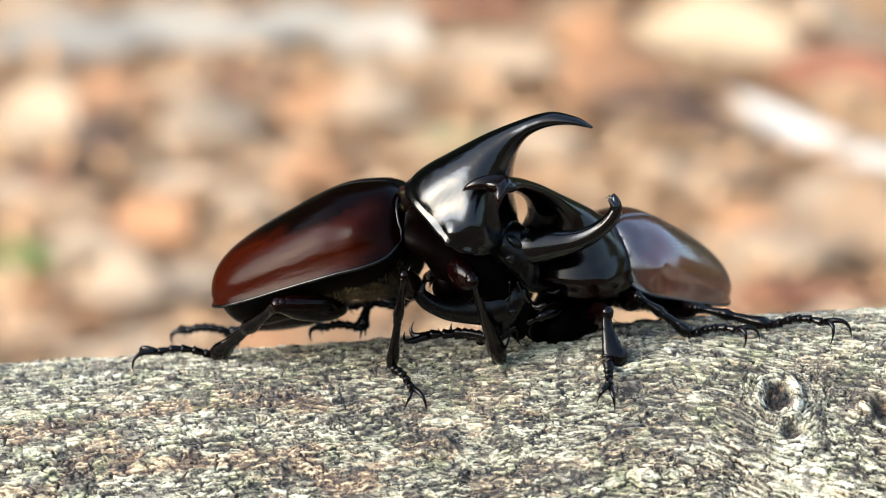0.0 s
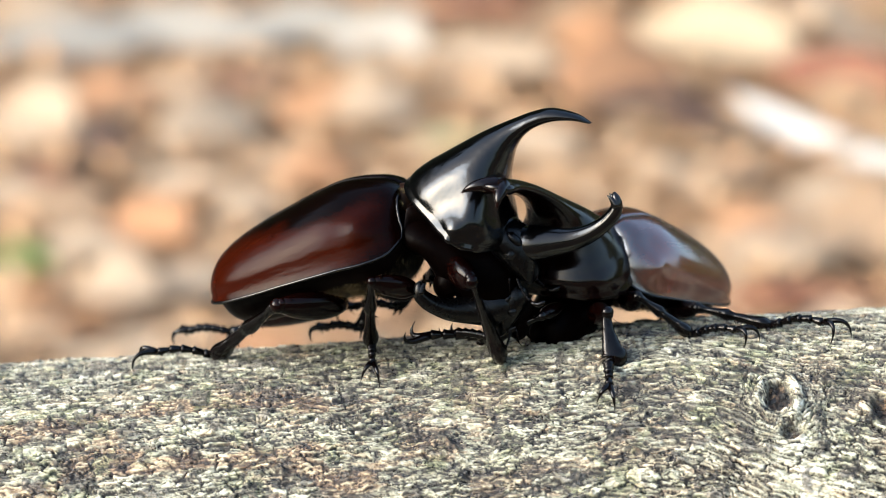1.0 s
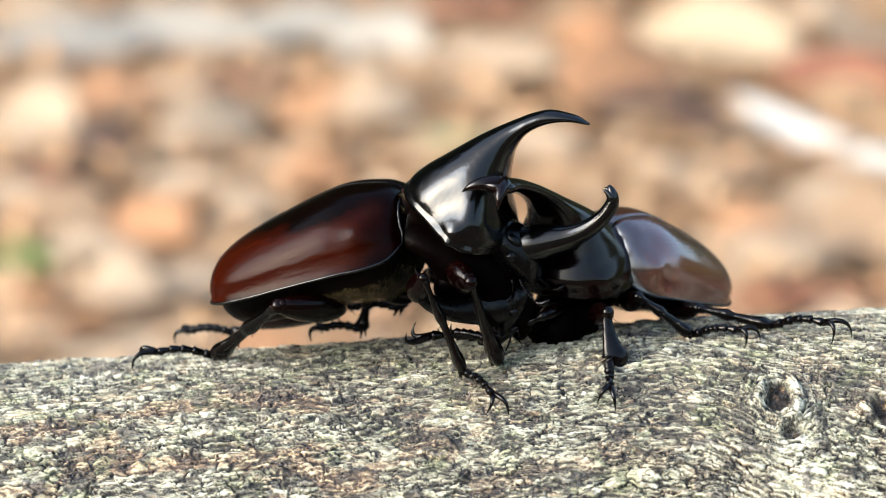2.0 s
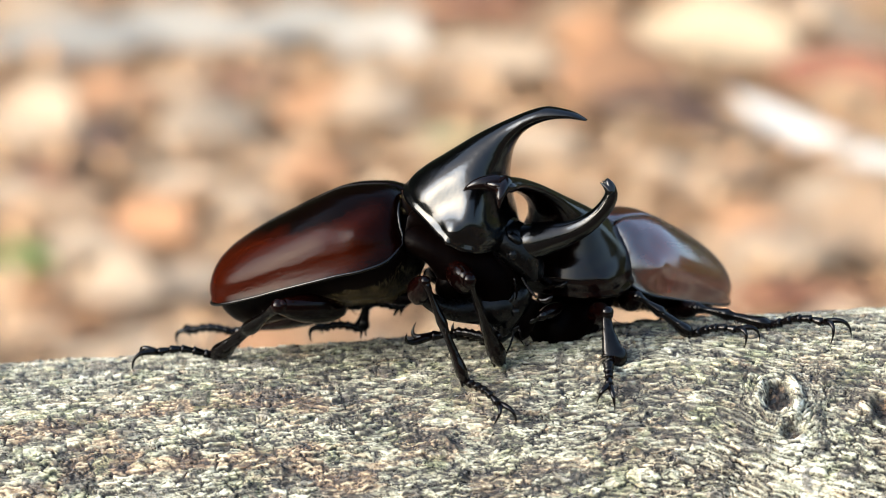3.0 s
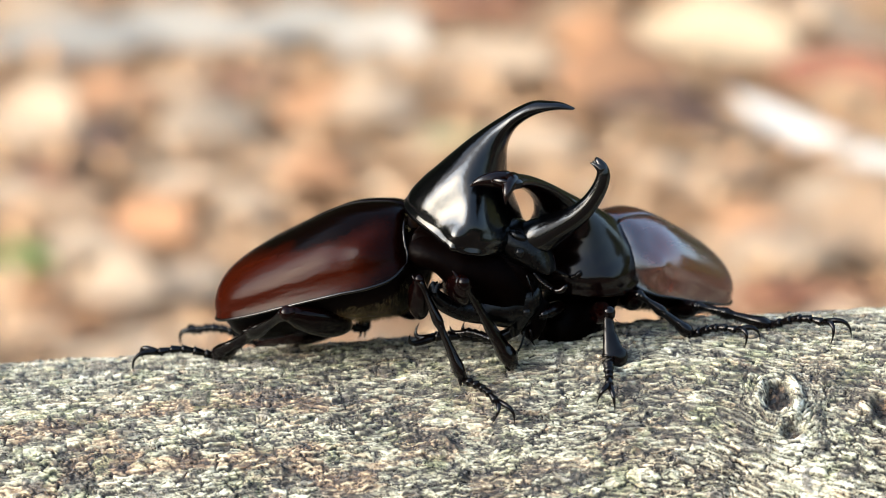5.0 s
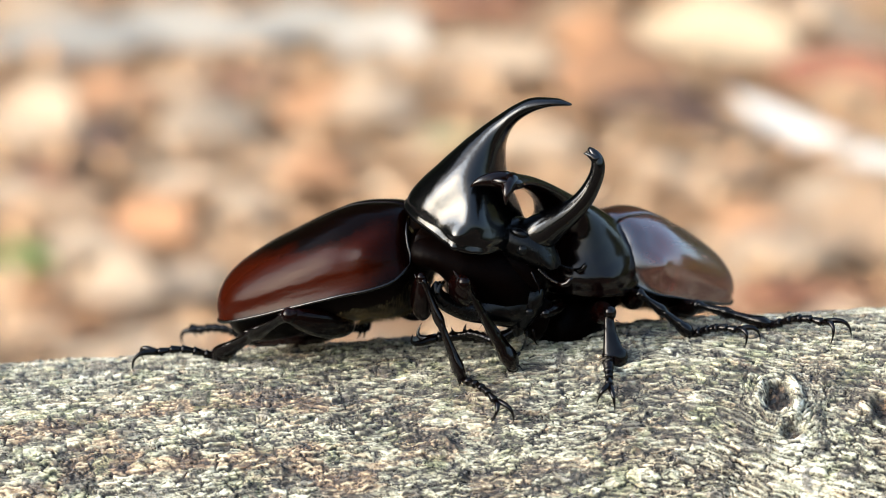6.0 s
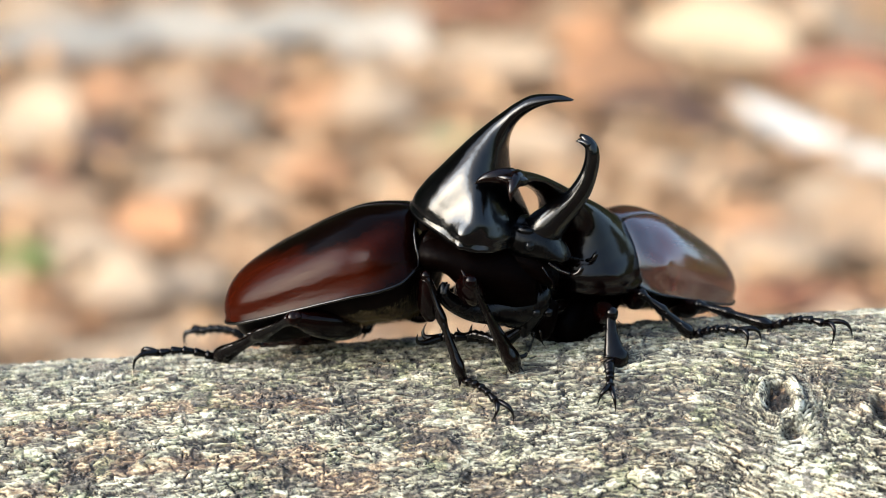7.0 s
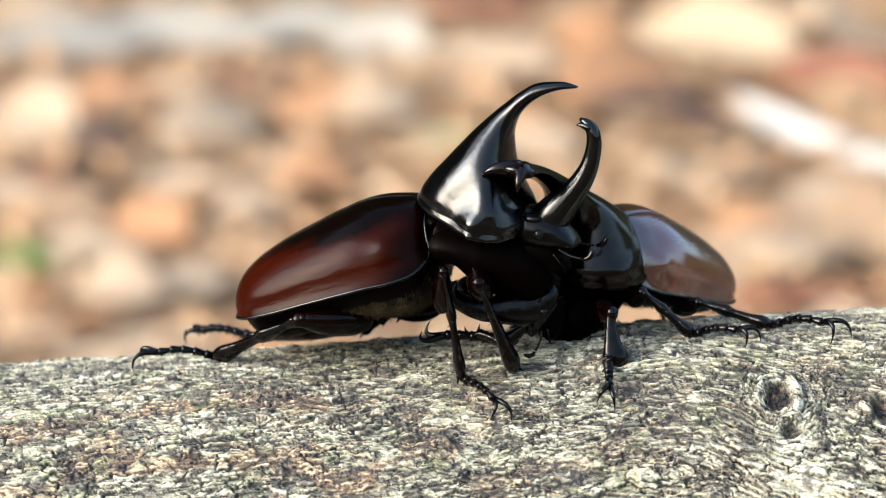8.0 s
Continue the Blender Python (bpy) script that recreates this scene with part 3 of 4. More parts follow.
# ---- what moves: rows of seconds, then place along the body's line, height and nose-up angle of waist, pronotum, head ----
LEFT_ROWS = [
    (0.00, -3.42, 16.82, 20.75, -18.46, -2.83, 20.11, -16.78, -18.00, 9.65, -4.70, 16.25, -38.80),
    (0.50, -3.35, 16.97, 20.44, -18.36, -2.78, 20.22, -16.70, -18.00, 9.70, -4.72, 16.38, -36.90),
    (1.00, -3.42, 17.30, 20.43, -17.94, -2.86, 20.34, -15.92, -18.00, 9.67, -4.72, 16.70, -39.50),
    (1.50, -3.43, 16.79, 19.48, -18.39, -2.93, 20.02, -15.67, -17.99, 9.61, -4.70, 16.45, -37.20),
    (3.00, -3.29, 16.29, 18.81, -18.39, -2.92, 19.75, -13.84, -18.00, 9.73, -4.75, 16.67, -31.90),
    (3.50, -3.27, 15.73, 18.84, -18.60, -2.82, 19.30, -11.81, -18.00, 9.91, -4.83, 16.76, -29.00),
    (4.00, -3.19, 14.90, 18.56, -18.87, -2.83, 18.67, -9.81, -17.99, 9.97, -4.88, 16.67, -23.70),
    (4.50, -2.79, 13.90, 18.25, -19.01, -2.55, 17.85, -7.45, -17.99, 10.30, -4.99, 16.49, -21.20),
    (6.00, -2.16, 13.62, 18.35, -18.37, -2.25, 17.56, -3.88, -17.99, 10.64, -5.10, 17.17, -13.80),
    (6.50, -1.69, 13.42, 18.09, -18.26, -1.89, 17.37, -3.09, -17.99, 10.99, -5.21, 17.18, -9.30),
    (7.00, -1.14, 13.59, 18.25, -18.04, -1.48, 17.49, -1.79, -18.00, 11.38, -5.34, 17.66, -4.90),
    (7.50, -0.18, 14.08, 18.99, -17.83, -0.75, 17.79, -0.51, -18.00, 12.07, -5.56, 18.30, -1.00),
    (8.00, 0.56, 14.86, 19.30, -18.00, -0.13, 18.54, -0.00, -18.00, 12.65, -5.75, 19.19, 0.00),
]
LEFT_TURN = -18.0
LEFT_LINE = Vector((-2.0, -1.0, 0.0))
# name, hip, which way the knee stands, thicknesses, then seconds, ankle, claw tips
LEFT_LEGS = [
    ('hind leg', (-10.88, -5.06, -7.74), [(0.00, -22.96, -7.86, 7.75), (3.00, -22.97, -7.86, 7.34), (4.50, -22.50, -8.01, 6.48), (8.00, -21.15, -8.45, 5.79)], (2.80, 1.90, 0.80), [(0.00, (-33.04, 3.57, -3.43), (-44.34, 0.79, -4.08)), (8.00, (-32.80, 2.77, -3.34), (-44.17, 0.75, -4.07))]),
    ('far hind leg', (-16.01, 3.91, -9.16), [(0.00, -28.45, 19.16, -3.69)], (1.90, 1.35, 0.85), [(0.00, (-32.31, 18.31, -4.14), (-40.47, 20.96, -6.56)), (8.00, (-30.04, 17.57, -4.28), (-40.29, 20.90, -6.54))]),
    ('middle leg', (0.48, -5.97, -8.49), [(0.00, -5.26, -12.56, 13.30), (0.50, -5.48, -12.49, 14.41), (0.80, -5.71, -12.41, 15.91), (1.00, -5.63, -12.44, 16.15), (1.10, -4.39, -12.84, 15.86), (1.20, -2.39, -13.49, 13.96), (1.30, -1.46, -13.79, 12.13), (3.00, -1.47, -13.79, 11.49), (4.00, -1.31, -13.84, 10.46), (6.00, -0.08, -14.24, 11.21), (7.00, 0.15, -14.32, 11.72), (8.00, 1.46, -14.74, 12.32)], (1.90, 1.35, 0.72), [(0.00, (-7.20, -8.08, -1.42), (-3.25, -16.65, -4.77)), (0.30, (-6.64, -8.62, -1.49), (-2.79, -16.39, -4.62)), (0.50, (-7.51, -8.35, -1.50), (-5.28, -15.52, -4.42)), (0.70, (-8.32, -7.60, -1.41), (-5.13, -14.99, -4.19)), (0.80, (-9.96, -2.34, -0.47), (-7.66, -12.87, -3.58)), (0.90, (-10.59, -2.67, -0.54), (-8.93, -12.36, -3.50)), (1.00, (-10.24, -0.83, -0.44), (-9.63, -12.66, -3.65)), (1.10, (-4.45, -17.03, 6.43), (-3.75, -19.36, 1.14)), (1.20, (1.44, -4.61, 0.15), (5.98, -15.18, -3.47)), (1.30, (2.68, -9.39, -1.00), (8.47, -19.01, -5.11)), (1.50, (2.83, -9.85, -1.10), (8.92, -19.23, -5.20)), (2.80, (2.98, -11.26, -1.47), (8.38, -19.46, -5.36)), (3.00, (3.12, -12.96, -1.99), (8.31, -19.36, -5.31)), (8.00, (2.58, -12.14, -1.76), (8.38, -19.37, -5.31))]),
    ('far middle leg', (-4.25, 5.00, -10.26), [(0.00, -9.87, 11.02, 3.96)], (1.80, 1.40, 0.90), [(0.00, (-12.05, 12.78, -1.94), (-19.22, 15.11, -4.05)), (8.00, (-12.05, 12.78, -2.20), (-19.22, 15.11, -4.05))]),
    ('front leg', (6.88, -4.93, -7.02), [(0.00, 4.01, -13.47, 12.76), (3.00, 3.86, -13.42, 12.42), (4.00, 3.55, -13.32, 11.43), (6.00, 3.71, -13.37, 11.29), (8.00, 4.93, -13.77, 12.44)], (2.50, 1.75, 0.85), [(0.00, (7.72, -5.90, -0.78), (0.08, -3.78, 2.30)), (1.00, (7.88, -5.92, -0.77), (0.24, -3.83, 2.31)), (1.50, (7.32, -5.83, -0.80), (0.48, -3.91, 2.34)), (3.50, (7.78, -6.95, -0.95), (0.64, -3.96, 2.52)), (4.00, (9.26, -7.81, -1.01), (0.96, -4.06, 2.88)), (4.50, (9.42, -7.84, -1.00), (1.43, -4.22, 2.93)), (6.00, (9.72, -8.51, -1.12), (1.75, -4.32, 2.63)), (8.00, (9.95, -8.84, -1.18), (4.92, -5.35, 2.52))]),
    ('far front leg', (3.14, 4.05, -8.58), [(0.00, -2.21, 7.48, 7.37)], (1.80, 1.40, 0.85), [(0.00, (-6.67, 12.08, 1.49), (-15.01, 15.84, -1.46)), (3.50, (-6.50, 12.03, 1.51), (-12.11, 14.90, -0.65)), (8.00, (-3.66, 11.10, 1.17), (-11.27, 14.63, -2.76))]),
]
RIGHT_LEGS = [
    ('front leg', (21.21, -1.00, 4.40), [(0.00, 22.88, -7.00, 6.43)], (1.70, 1.85, 0.80), [(0.00, (23.08, -9.49, -0.39), (22.57, -18.40, -3.78)), (8.00, (23.08, -9.49, -0.39), (22.57, -18.40, -3.78))]),
    ('middle leg', (26.13, 4.00, 4.28), [(0.00, 27.58, -1.00, 7.08)], (1.70, 1.50, 0.80), [(0.00, (35.30, -2.17, 1.57), (43.89, -6.11, 1.78)), (8.00, (35.46, -2.21, 1.58), (43.89, -6.11, 1.78))]),
    ('hind leg', (33.14, 9.00, 1.79), [(0.00, 36.57, 4.00, 3.86)], (1.80, 1.60, 0.80), [(0.00, (46.86, -0.65, 2.46), (56.43, -6.95, 2.54)), (8.00, (46.86, -0.65, 2.46), (56.43, -6.95, 2.54))]),
    ('far front leg', (16.58, 0.00, 5.03), [(0.00, 13.78, -6.00, 5.55)], (1.60, 1.45, 0.95), [(0.00, (6.71, -4.00, 1.63), (-5.71, -6.00, 2.14)), (4.00, (7.03, -4.00, 1.46), (-4.04, -6.00, 1.89)), (6.00, (7.67, -4.00, 1.30), (-2.54, -6.00, 1.80)), (8.00, (8.71, -4.00, 1.13), (-0.63, -6.00, 2.14))]),
    ('far middle leg', (22.00, 13.00, 6.00), [(0.00, 15.00, 20.00, 5.00)], (1.40, 1.10, 0.66), [(0.00, (9.00, 24.00, -8.35), (1.00, 27.00, -11.42)), (8.00, (9.00, 24.00, -8.35), (1.00, 27.00, -11.42))]),
    ('far hind leg', (31.00, 19.00, 4.00), [(0.00, 31.00, 26.00, 3.00)], (1.40, 1.10, 0.66), [(0.00, (36.00, 30.00, -11.96), (41.00, 34.00, -16.99)), (8.00, (36.00, 30.00, -11.96), (41.00, 34.00, -16.99))]),
]
RIGHT_SIZE = 0.82


def on_line(u, z, up, turn):
    h = radians(LEFT_TURN)
    return mm_pose(LEFT_LINE.x + math.cos(h) * u, LEFT_LINE.y + math.sin(h) * u, z, 0, -up, turn)


def left_at(t):
    v = between(LEFT_ROWS, t)
    return on_line(v[0], v[1], v[2], v[3])


# the second beetle: waist place, roll, nose-up, turn; then pronotum and head: place and nose-up
RIGHT_ROWS = [(0, 23.2, 7.6, 10.9, -16.3, 17.1, -135), (3.0, 23.2, 7.6, 10.9, -16.3, 17.1, -135), (4.5, 23.4, 7.6, 11.0, -16.3, 17.3, -135), (6.5, 23.7, 7.7, 11.2, -16.3, 17.6, -135), (8.0, 24.0, 7.8, 11.4, -16.3, 18.0, -135)]
RIGHT_PRONOTUM = [(0.00, 23.23, 14.10, 11.09, -2.40), (0.50, 23.31, 14.14, 11.21, -2.60), (1.00, 23.10, 14.03, 10.93, -2.60), (1.50, 23.10, 14.03, 10.96, -2.48), (3.00, 23.35, 14.16, 11.08, -2.41), (3.50, 23.54, 14.26, 11.04, -2.34), (4.00, 23.60, 14.29, 11.25, -2.08), (4.50, 24.12, 14.56, 11.04, -1.59), (6.00, 24.14, 14.57, 10.98, -1.61), (6.50, 24.46, 14.73, 11.07, -1.45), (7.00, 24.64, 14.83, 11.21, -1.16), (7.50, 25.12, 15.08, 11.20, -0.55), (8.00, 25.54, 15.30, 11.42, 0.00)]
RIGHT_HEAD = [(0.00, 8.89, -4.50, 8.00, -52.00), (3.00, 9.36, -4.50, 8.00, -52.00), (4.00, 10.32, -4.50, 8.00, -52.00), (6.00, 11.27, -4.50, 8.00, -52.00), (8.00, 13.33, -4.50, 8.00, -52.00)]
RIGHT_TURN, RIGHT_HEAD_TURN = -120.0, -160.0


def right_at(t):
    x, y, z, roll, up, turn = between(RIGHT_ROWS, t)
    return mm_pose(x, y, z, roll, -up, turn)


# ---- the log ----
LOG_R, LOG_TILT, LOG_LOW = 40.0, radians(4.1), 41.2


def lattice(u, v, seed):
    """Smooth noise of 0 to 1 on a plane."""
    tab = np.random.RandomState(seed).rand(256, 256)
    iu, iv = np.floor(u).astype(int), np.floor(v).astype(int)
    fu, fv = u - iu, v - iv
    fu, fv = fu * fu * (3 - 2 * fu), fv * fv * (3 - 2 * fv)
    a, b = tab[iu % 256, iv % 256], tab[(iu + 1) % 256, iv % 256]
    c, d = tab[iu % 256, (iv + 1) % 256], tab[(iu + 1) % 256, (iv + 1) % 256]
    return (a * (1 - fu) + b * fu) * (1 - fv) + (c * (1 - fu) + d * fu) * fv


def cloud(u, v, seed, octaves=4, gain=0.5):
    total, amp, norm = 0, 1.0, 0
    for o in range(octaves):
        total = total + amp * lattice(u * 2 ** o + 17.3 * o, v * 2 ** o + 9.1 * o, seed + o)
        norm += amp
        amp *= gain
    return total / norm


def step(a, b, x):
    u = np.clip((x - a) / (b - a), 0, 1)
    return u * u * (3 - 2 * u)


KNOT_U, KNOT_V = 48.3, 20.0      # along the log, and down its side from the crest


def plates(u, v, seed):
    """Jagged cells on a plane: distance to the nearest edge, a random number for each, and the place within it."""
    iu, iv = np.floor(u).astype(int), np.floor(v).astype(int)
    jit = np.random.RandomState(seed).rand(3, 128, 128)
    f1, f2 = np.full(u.shape, 9.0), np.full(u.shape, 9.0)
    pick, lift = np.zeros(u.shape), np.zeros(u.shape)
    for a in (-1, 0, 1):
        for b in (-1, 0, 1):
            p, q = (iu + a) % 128, (iv + b) % 128
            du, dv = iu + a + jit[0, p, q] - u, iv + b + jit[1, p, q] - v
            d = np.hypot(du, dv)
            near = d < f1
            f2 = np.where(near, f1, np.minimum(f2, d))
            pick, lift = np.where(near, jit[2, p, q], pick), np.where(near, -dv, lift)
            f1 = np.where(near, d, f1)
    return f2 - f1, pick, lift


def bark_height(u, v):
    """How far the bark stands out, and its tones: flaky plates with cracks between, dark scabs, the hollow of the knot."""
    du, dv = u - KNOT_U, v - KNOT_V
    far = np.hypot(du * 1.15, dv * 0.86)
    ang = np.arctan2(dv, du)
    swirl = 0.5 * np.exp(-(far / 4.4) ** 2) * step(1.2, 3.4, far)
    slant = 0.42 * step(30, 46, u) + 0.16 * (cloud(u / 30, v / 20, 95, 2) - 0.5)
    lean = v - slant * (u - 30) * step(30, 40, u) * 0.8
    uu, vv = u * (1 - swirl) + swirl * 4.6 * ang, lean * (1 - swirl) + swirl * far * 1.2
    wu, wv = 2.4 * (cloud(u / 2.6, v / 2.0, 91, 4, 0.6) - 0.5), 2.1 * (cloud(u / 3.0, v / 2.1, 92, 4, 0.6) - 0.5)
    edge_a, pick_a, lift_a = plates((uu + 1.9 * wu) / 3.8, (vv + 1.1 * wv) / 1.10, 3)
    edge_b, pick_b, lift_b = plates((uu + 1.5 * wu) / 1.9, (vv + 0.8 * wv) / 0.54, 21)
    edge_c, pick_c, lift_c = plates((uu + wu) / 0.80, (vv + 0.6 * wv) / 0.27, 23)
    worn = step(0.40, 0.60, cloud(u / 9, v / 5, 45, 3))
    smooth = step(14, 5, v) * 0.45
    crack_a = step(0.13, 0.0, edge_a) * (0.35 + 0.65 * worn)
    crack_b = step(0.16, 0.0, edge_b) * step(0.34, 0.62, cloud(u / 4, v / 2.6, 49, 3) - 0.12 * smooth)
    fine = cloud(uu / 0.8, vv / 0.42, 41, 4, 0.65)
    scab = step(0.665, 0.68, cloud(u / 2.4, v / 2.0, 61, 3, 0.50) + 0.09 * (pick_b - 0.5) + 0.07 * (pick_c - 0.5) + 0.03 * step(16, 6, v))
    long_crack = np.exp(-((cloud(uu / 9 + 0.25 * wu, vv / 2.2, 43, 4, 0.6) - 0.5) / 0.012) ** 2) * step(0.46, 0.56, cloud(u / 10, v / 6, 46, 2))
    h = 0.22 * (pick_a - 0.5) + 0.28 * lift_a * step(0.0, 0.3, edge_a) + (0.16 * (pick_b - 0.5) + 0.16 * lift_b) * (1 - smooth) + 0.06 * (pick_c - 0.5) + 0.05 * lift_c
    h = h + 0.15 * (fine - 0.5) - 0.45 * crack_a - 0.22 * crack_b - 0.7 * long_crack + scab * (0.10 + 0.22 * fine)
    h = h + 1.3 * (cloud(u / 22, v / 18, 71, 2) - 0.5) + 0.7 * (cloud(u / 6, v / 4, 77, 3) - 0.5)
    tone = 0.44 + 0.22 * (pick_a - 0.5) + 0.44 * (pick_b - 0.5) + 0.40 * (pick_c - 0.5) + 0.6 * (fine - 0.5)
    # dark bark cracks, with the shade down in the crevices put into the tone
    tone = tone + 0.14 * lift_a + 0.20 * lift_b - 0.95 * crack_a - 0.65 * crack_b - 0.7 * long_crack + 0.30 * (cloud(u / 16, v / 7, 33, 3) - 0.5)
    tone = tone + 0.03 * step(18, 30, v) + 0.10 * step(0, -45, u) + 0.06 * step(25, 55, u)
    warm = step(0.50, 0.60, cloud(u / 9 + 0.2 * wu, v / 4, 55, 4)) * (1.0 - 0.65 * step(-15, 30, u)) * step(6, 12, v)
    warm = np.maximum(warm, 0.75 * (pick_b > 0.80) * step(0.35, 0.55, cloud(u / 6, v / 4, 57, 2)))
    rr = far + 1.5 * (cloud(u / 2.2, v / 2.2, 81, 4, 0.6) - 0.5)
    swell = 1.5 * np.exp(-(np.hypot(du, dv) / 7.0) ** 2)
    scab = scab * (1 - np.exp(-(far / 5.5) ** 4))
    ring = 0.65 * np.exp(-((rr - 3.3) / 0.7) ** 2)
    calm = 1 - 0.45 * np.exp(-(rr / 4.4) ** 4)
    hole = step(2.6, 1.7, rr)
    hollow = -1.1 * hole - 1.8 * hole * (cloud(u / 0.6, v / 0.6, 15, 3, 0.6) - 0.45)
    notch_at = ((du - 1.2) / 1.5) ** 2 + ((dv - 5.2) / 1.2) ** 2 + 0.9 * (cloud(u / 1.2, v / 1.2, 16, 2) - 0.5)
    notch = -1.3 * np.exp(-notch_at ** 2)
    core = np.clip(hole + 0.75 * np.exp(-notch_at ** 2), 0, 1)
    pale = 0.45 * np.exp(-((rr - 3.3) / 0.8) ** 2) + 0.5 * np.exp(-(((u - 49) / 8) ** 2 + ((v - 31.7) / 6) ** 2)) + 1.6 * np.exp(-(((u + 42.2) / 0.8) ** 2 + ((v - 10.4) / 1.1) ** 2))
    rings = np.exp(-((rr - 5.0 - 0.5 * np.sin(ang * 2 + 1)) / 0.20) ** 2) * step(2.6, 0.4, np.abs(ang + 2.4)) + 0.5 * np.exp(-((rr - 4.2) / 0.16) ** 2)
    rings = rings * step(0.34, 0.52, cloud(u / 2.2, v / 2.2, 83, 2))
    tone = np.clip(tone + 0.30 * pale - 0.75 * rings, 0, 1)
    h = h - 0.7 * rings
    marks = np.zeros(u.shape)
    for cu, cv, long, slope in ((-36.7, 7.2, 3.2, 0.10), (3.2, 23.3, 1.6, 1.4), (46.0, 13.6, 2.6, -0.3), (-56.0, 22.0, 4.0, 0.1), (-20.0, 26.0, 3.4, 0.15), (18.0, 19.0, 3.0, -0.1), (30.0, 27.0, 3.5, 0.2)):
        mark = np.exp(-((u - cu) / long) ** 4 - ((v - cv - slope * (u - cu) - 0.5 * np.sin(u * 1.3)) / 0.38) ** 2)
        h = h + 0.5 * mark
        marks = np.maximum(marks, mark)
    core = np.maximum(core, 0.85 * marks)
    pit = np.exp(-(((u - 61.9) / 1.4) ** 2 + ((v - 22.2) / 2.2) ** 2) ** 2)
    h = h - 1.6 * pit
    core = np.maximum(core, pit)
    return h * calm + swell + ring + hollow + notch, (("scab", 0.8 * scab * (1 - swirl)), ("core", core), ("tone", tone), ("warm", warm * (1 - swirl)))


def build_log():
    us = np.concatenate([np.linspace(-330, -75, 70, endpoint=False), np.linspace(-75, 75, 1060), np.linspace(75, 330, 71)[1:]])
    th = np.radians(np.concatenate([np.linspace(-42, 82, 620), np.linspace(82, 318, 90)[1:-1]]))
    U, TH = np.meshgrid(us, th, indexing="ij")
    V = TH * LOG_R
    wrap = step(np.radians(318), np.radians(250), TH)
    h, tones = bark_height(U, V)
    h = h * np.where(TH > 1.6, wrap, 1)
    r = LOG_R + h
    c, s = math.cos(LOG_TILT), math.sin(LOG_TILT)
    up, out = r * np.cos(TH), -r * np.sin(TH)
    pts = np.stack([U, out, up], -1) * MM
    nu, nt = U.shape
    i, j = np.meshgrid(np.arange(nu - 1), np.arange(nt), indexing="ij")
    k = (j + 1) % nt
    quads = np.stack([i * nt + j, (i + 1) * nt + j, (i + 1) * nt + k, i * nt + k], -1).reshape(-1, 4)
    me = bpy.data.meshes.new("fallen_log")
    nv, nq = nu * nt, len(quads)
    me.vertices.add(nv)
    me.vertices.foreach_set("co", pts.reshape(-1).astype(np.float32))
    me.loops.add(nq * 4)
    me.loops.foreach_set("vertex_index", quads.reshape(-1).astype(np.int32))
    me.polygons.add(nq)
    me.polygons.foreach_set("loop_start", np.arange(nq, dtype=np.int32) * 4)
    me.polygons.foreach_set("use_smooth", np.ones(nq, bool))
    me.update(calc_edges=True)
    for name, values in tones:
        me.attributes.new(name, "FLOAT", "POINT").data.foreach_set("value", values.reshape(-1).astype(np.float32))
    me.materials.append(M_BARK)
    ob = new("fallen_log", me)
    ob.matrix_world = mm_pose(0, 0, -LOG_LOW, 0, -math.degrees(LOG_TILT), 0)
    tagged(ob, "fallen log with flaky grey-green bark and a knot hole", "log")
    for end, x in ((0, -330), (nu - 1, 330)):
        ring = pts[end] / MM
        part("cut_end", ([tuple(p) for p in ring[::6]], [list(range(len(ring[::6])))]), M_LEAVES[1], ob, "sawn pale wood end")
    return ob


LOG = build_log()

# ---- ground, leaf litter and an added, unseen ring around ----
GROUND = -0.086


def ground_height(y):
    """The log lies on the edge of a bank: behind it the floor falls away and levels out."""
    u = min(max((y - 0.08) / 0.55, 0.0), 1.0)
    return GROUND - 0.414 * u * u * (3 - 2 * u)


def build_ground():
    n = 150
    a = np.sign(np.linspace(-1, 1, n)) * np.abs(np.linspace(-1, 1, n)) ** 3.2 * 40
    verts = [(x, y, ground_height(y) + 0.010 * (noise.noise(Vector((x * 4, y * 4, 0))) if 0.7 < y < 6 else 0)) for x in a for y in a]
    faces = [[i * n + j, (i + 1) * n + j, (i + 1) * n + j + 1, i * n + j + 1] for i in range(n - 1) for j in range(n - 1)]
    ob = new("ground", mesh_of("ground", [tuple(c / MM for c in v) for v in verts], faces, soil_material()))
    tagged(ob, "dry brown forest floor", "ground", kind="structure")


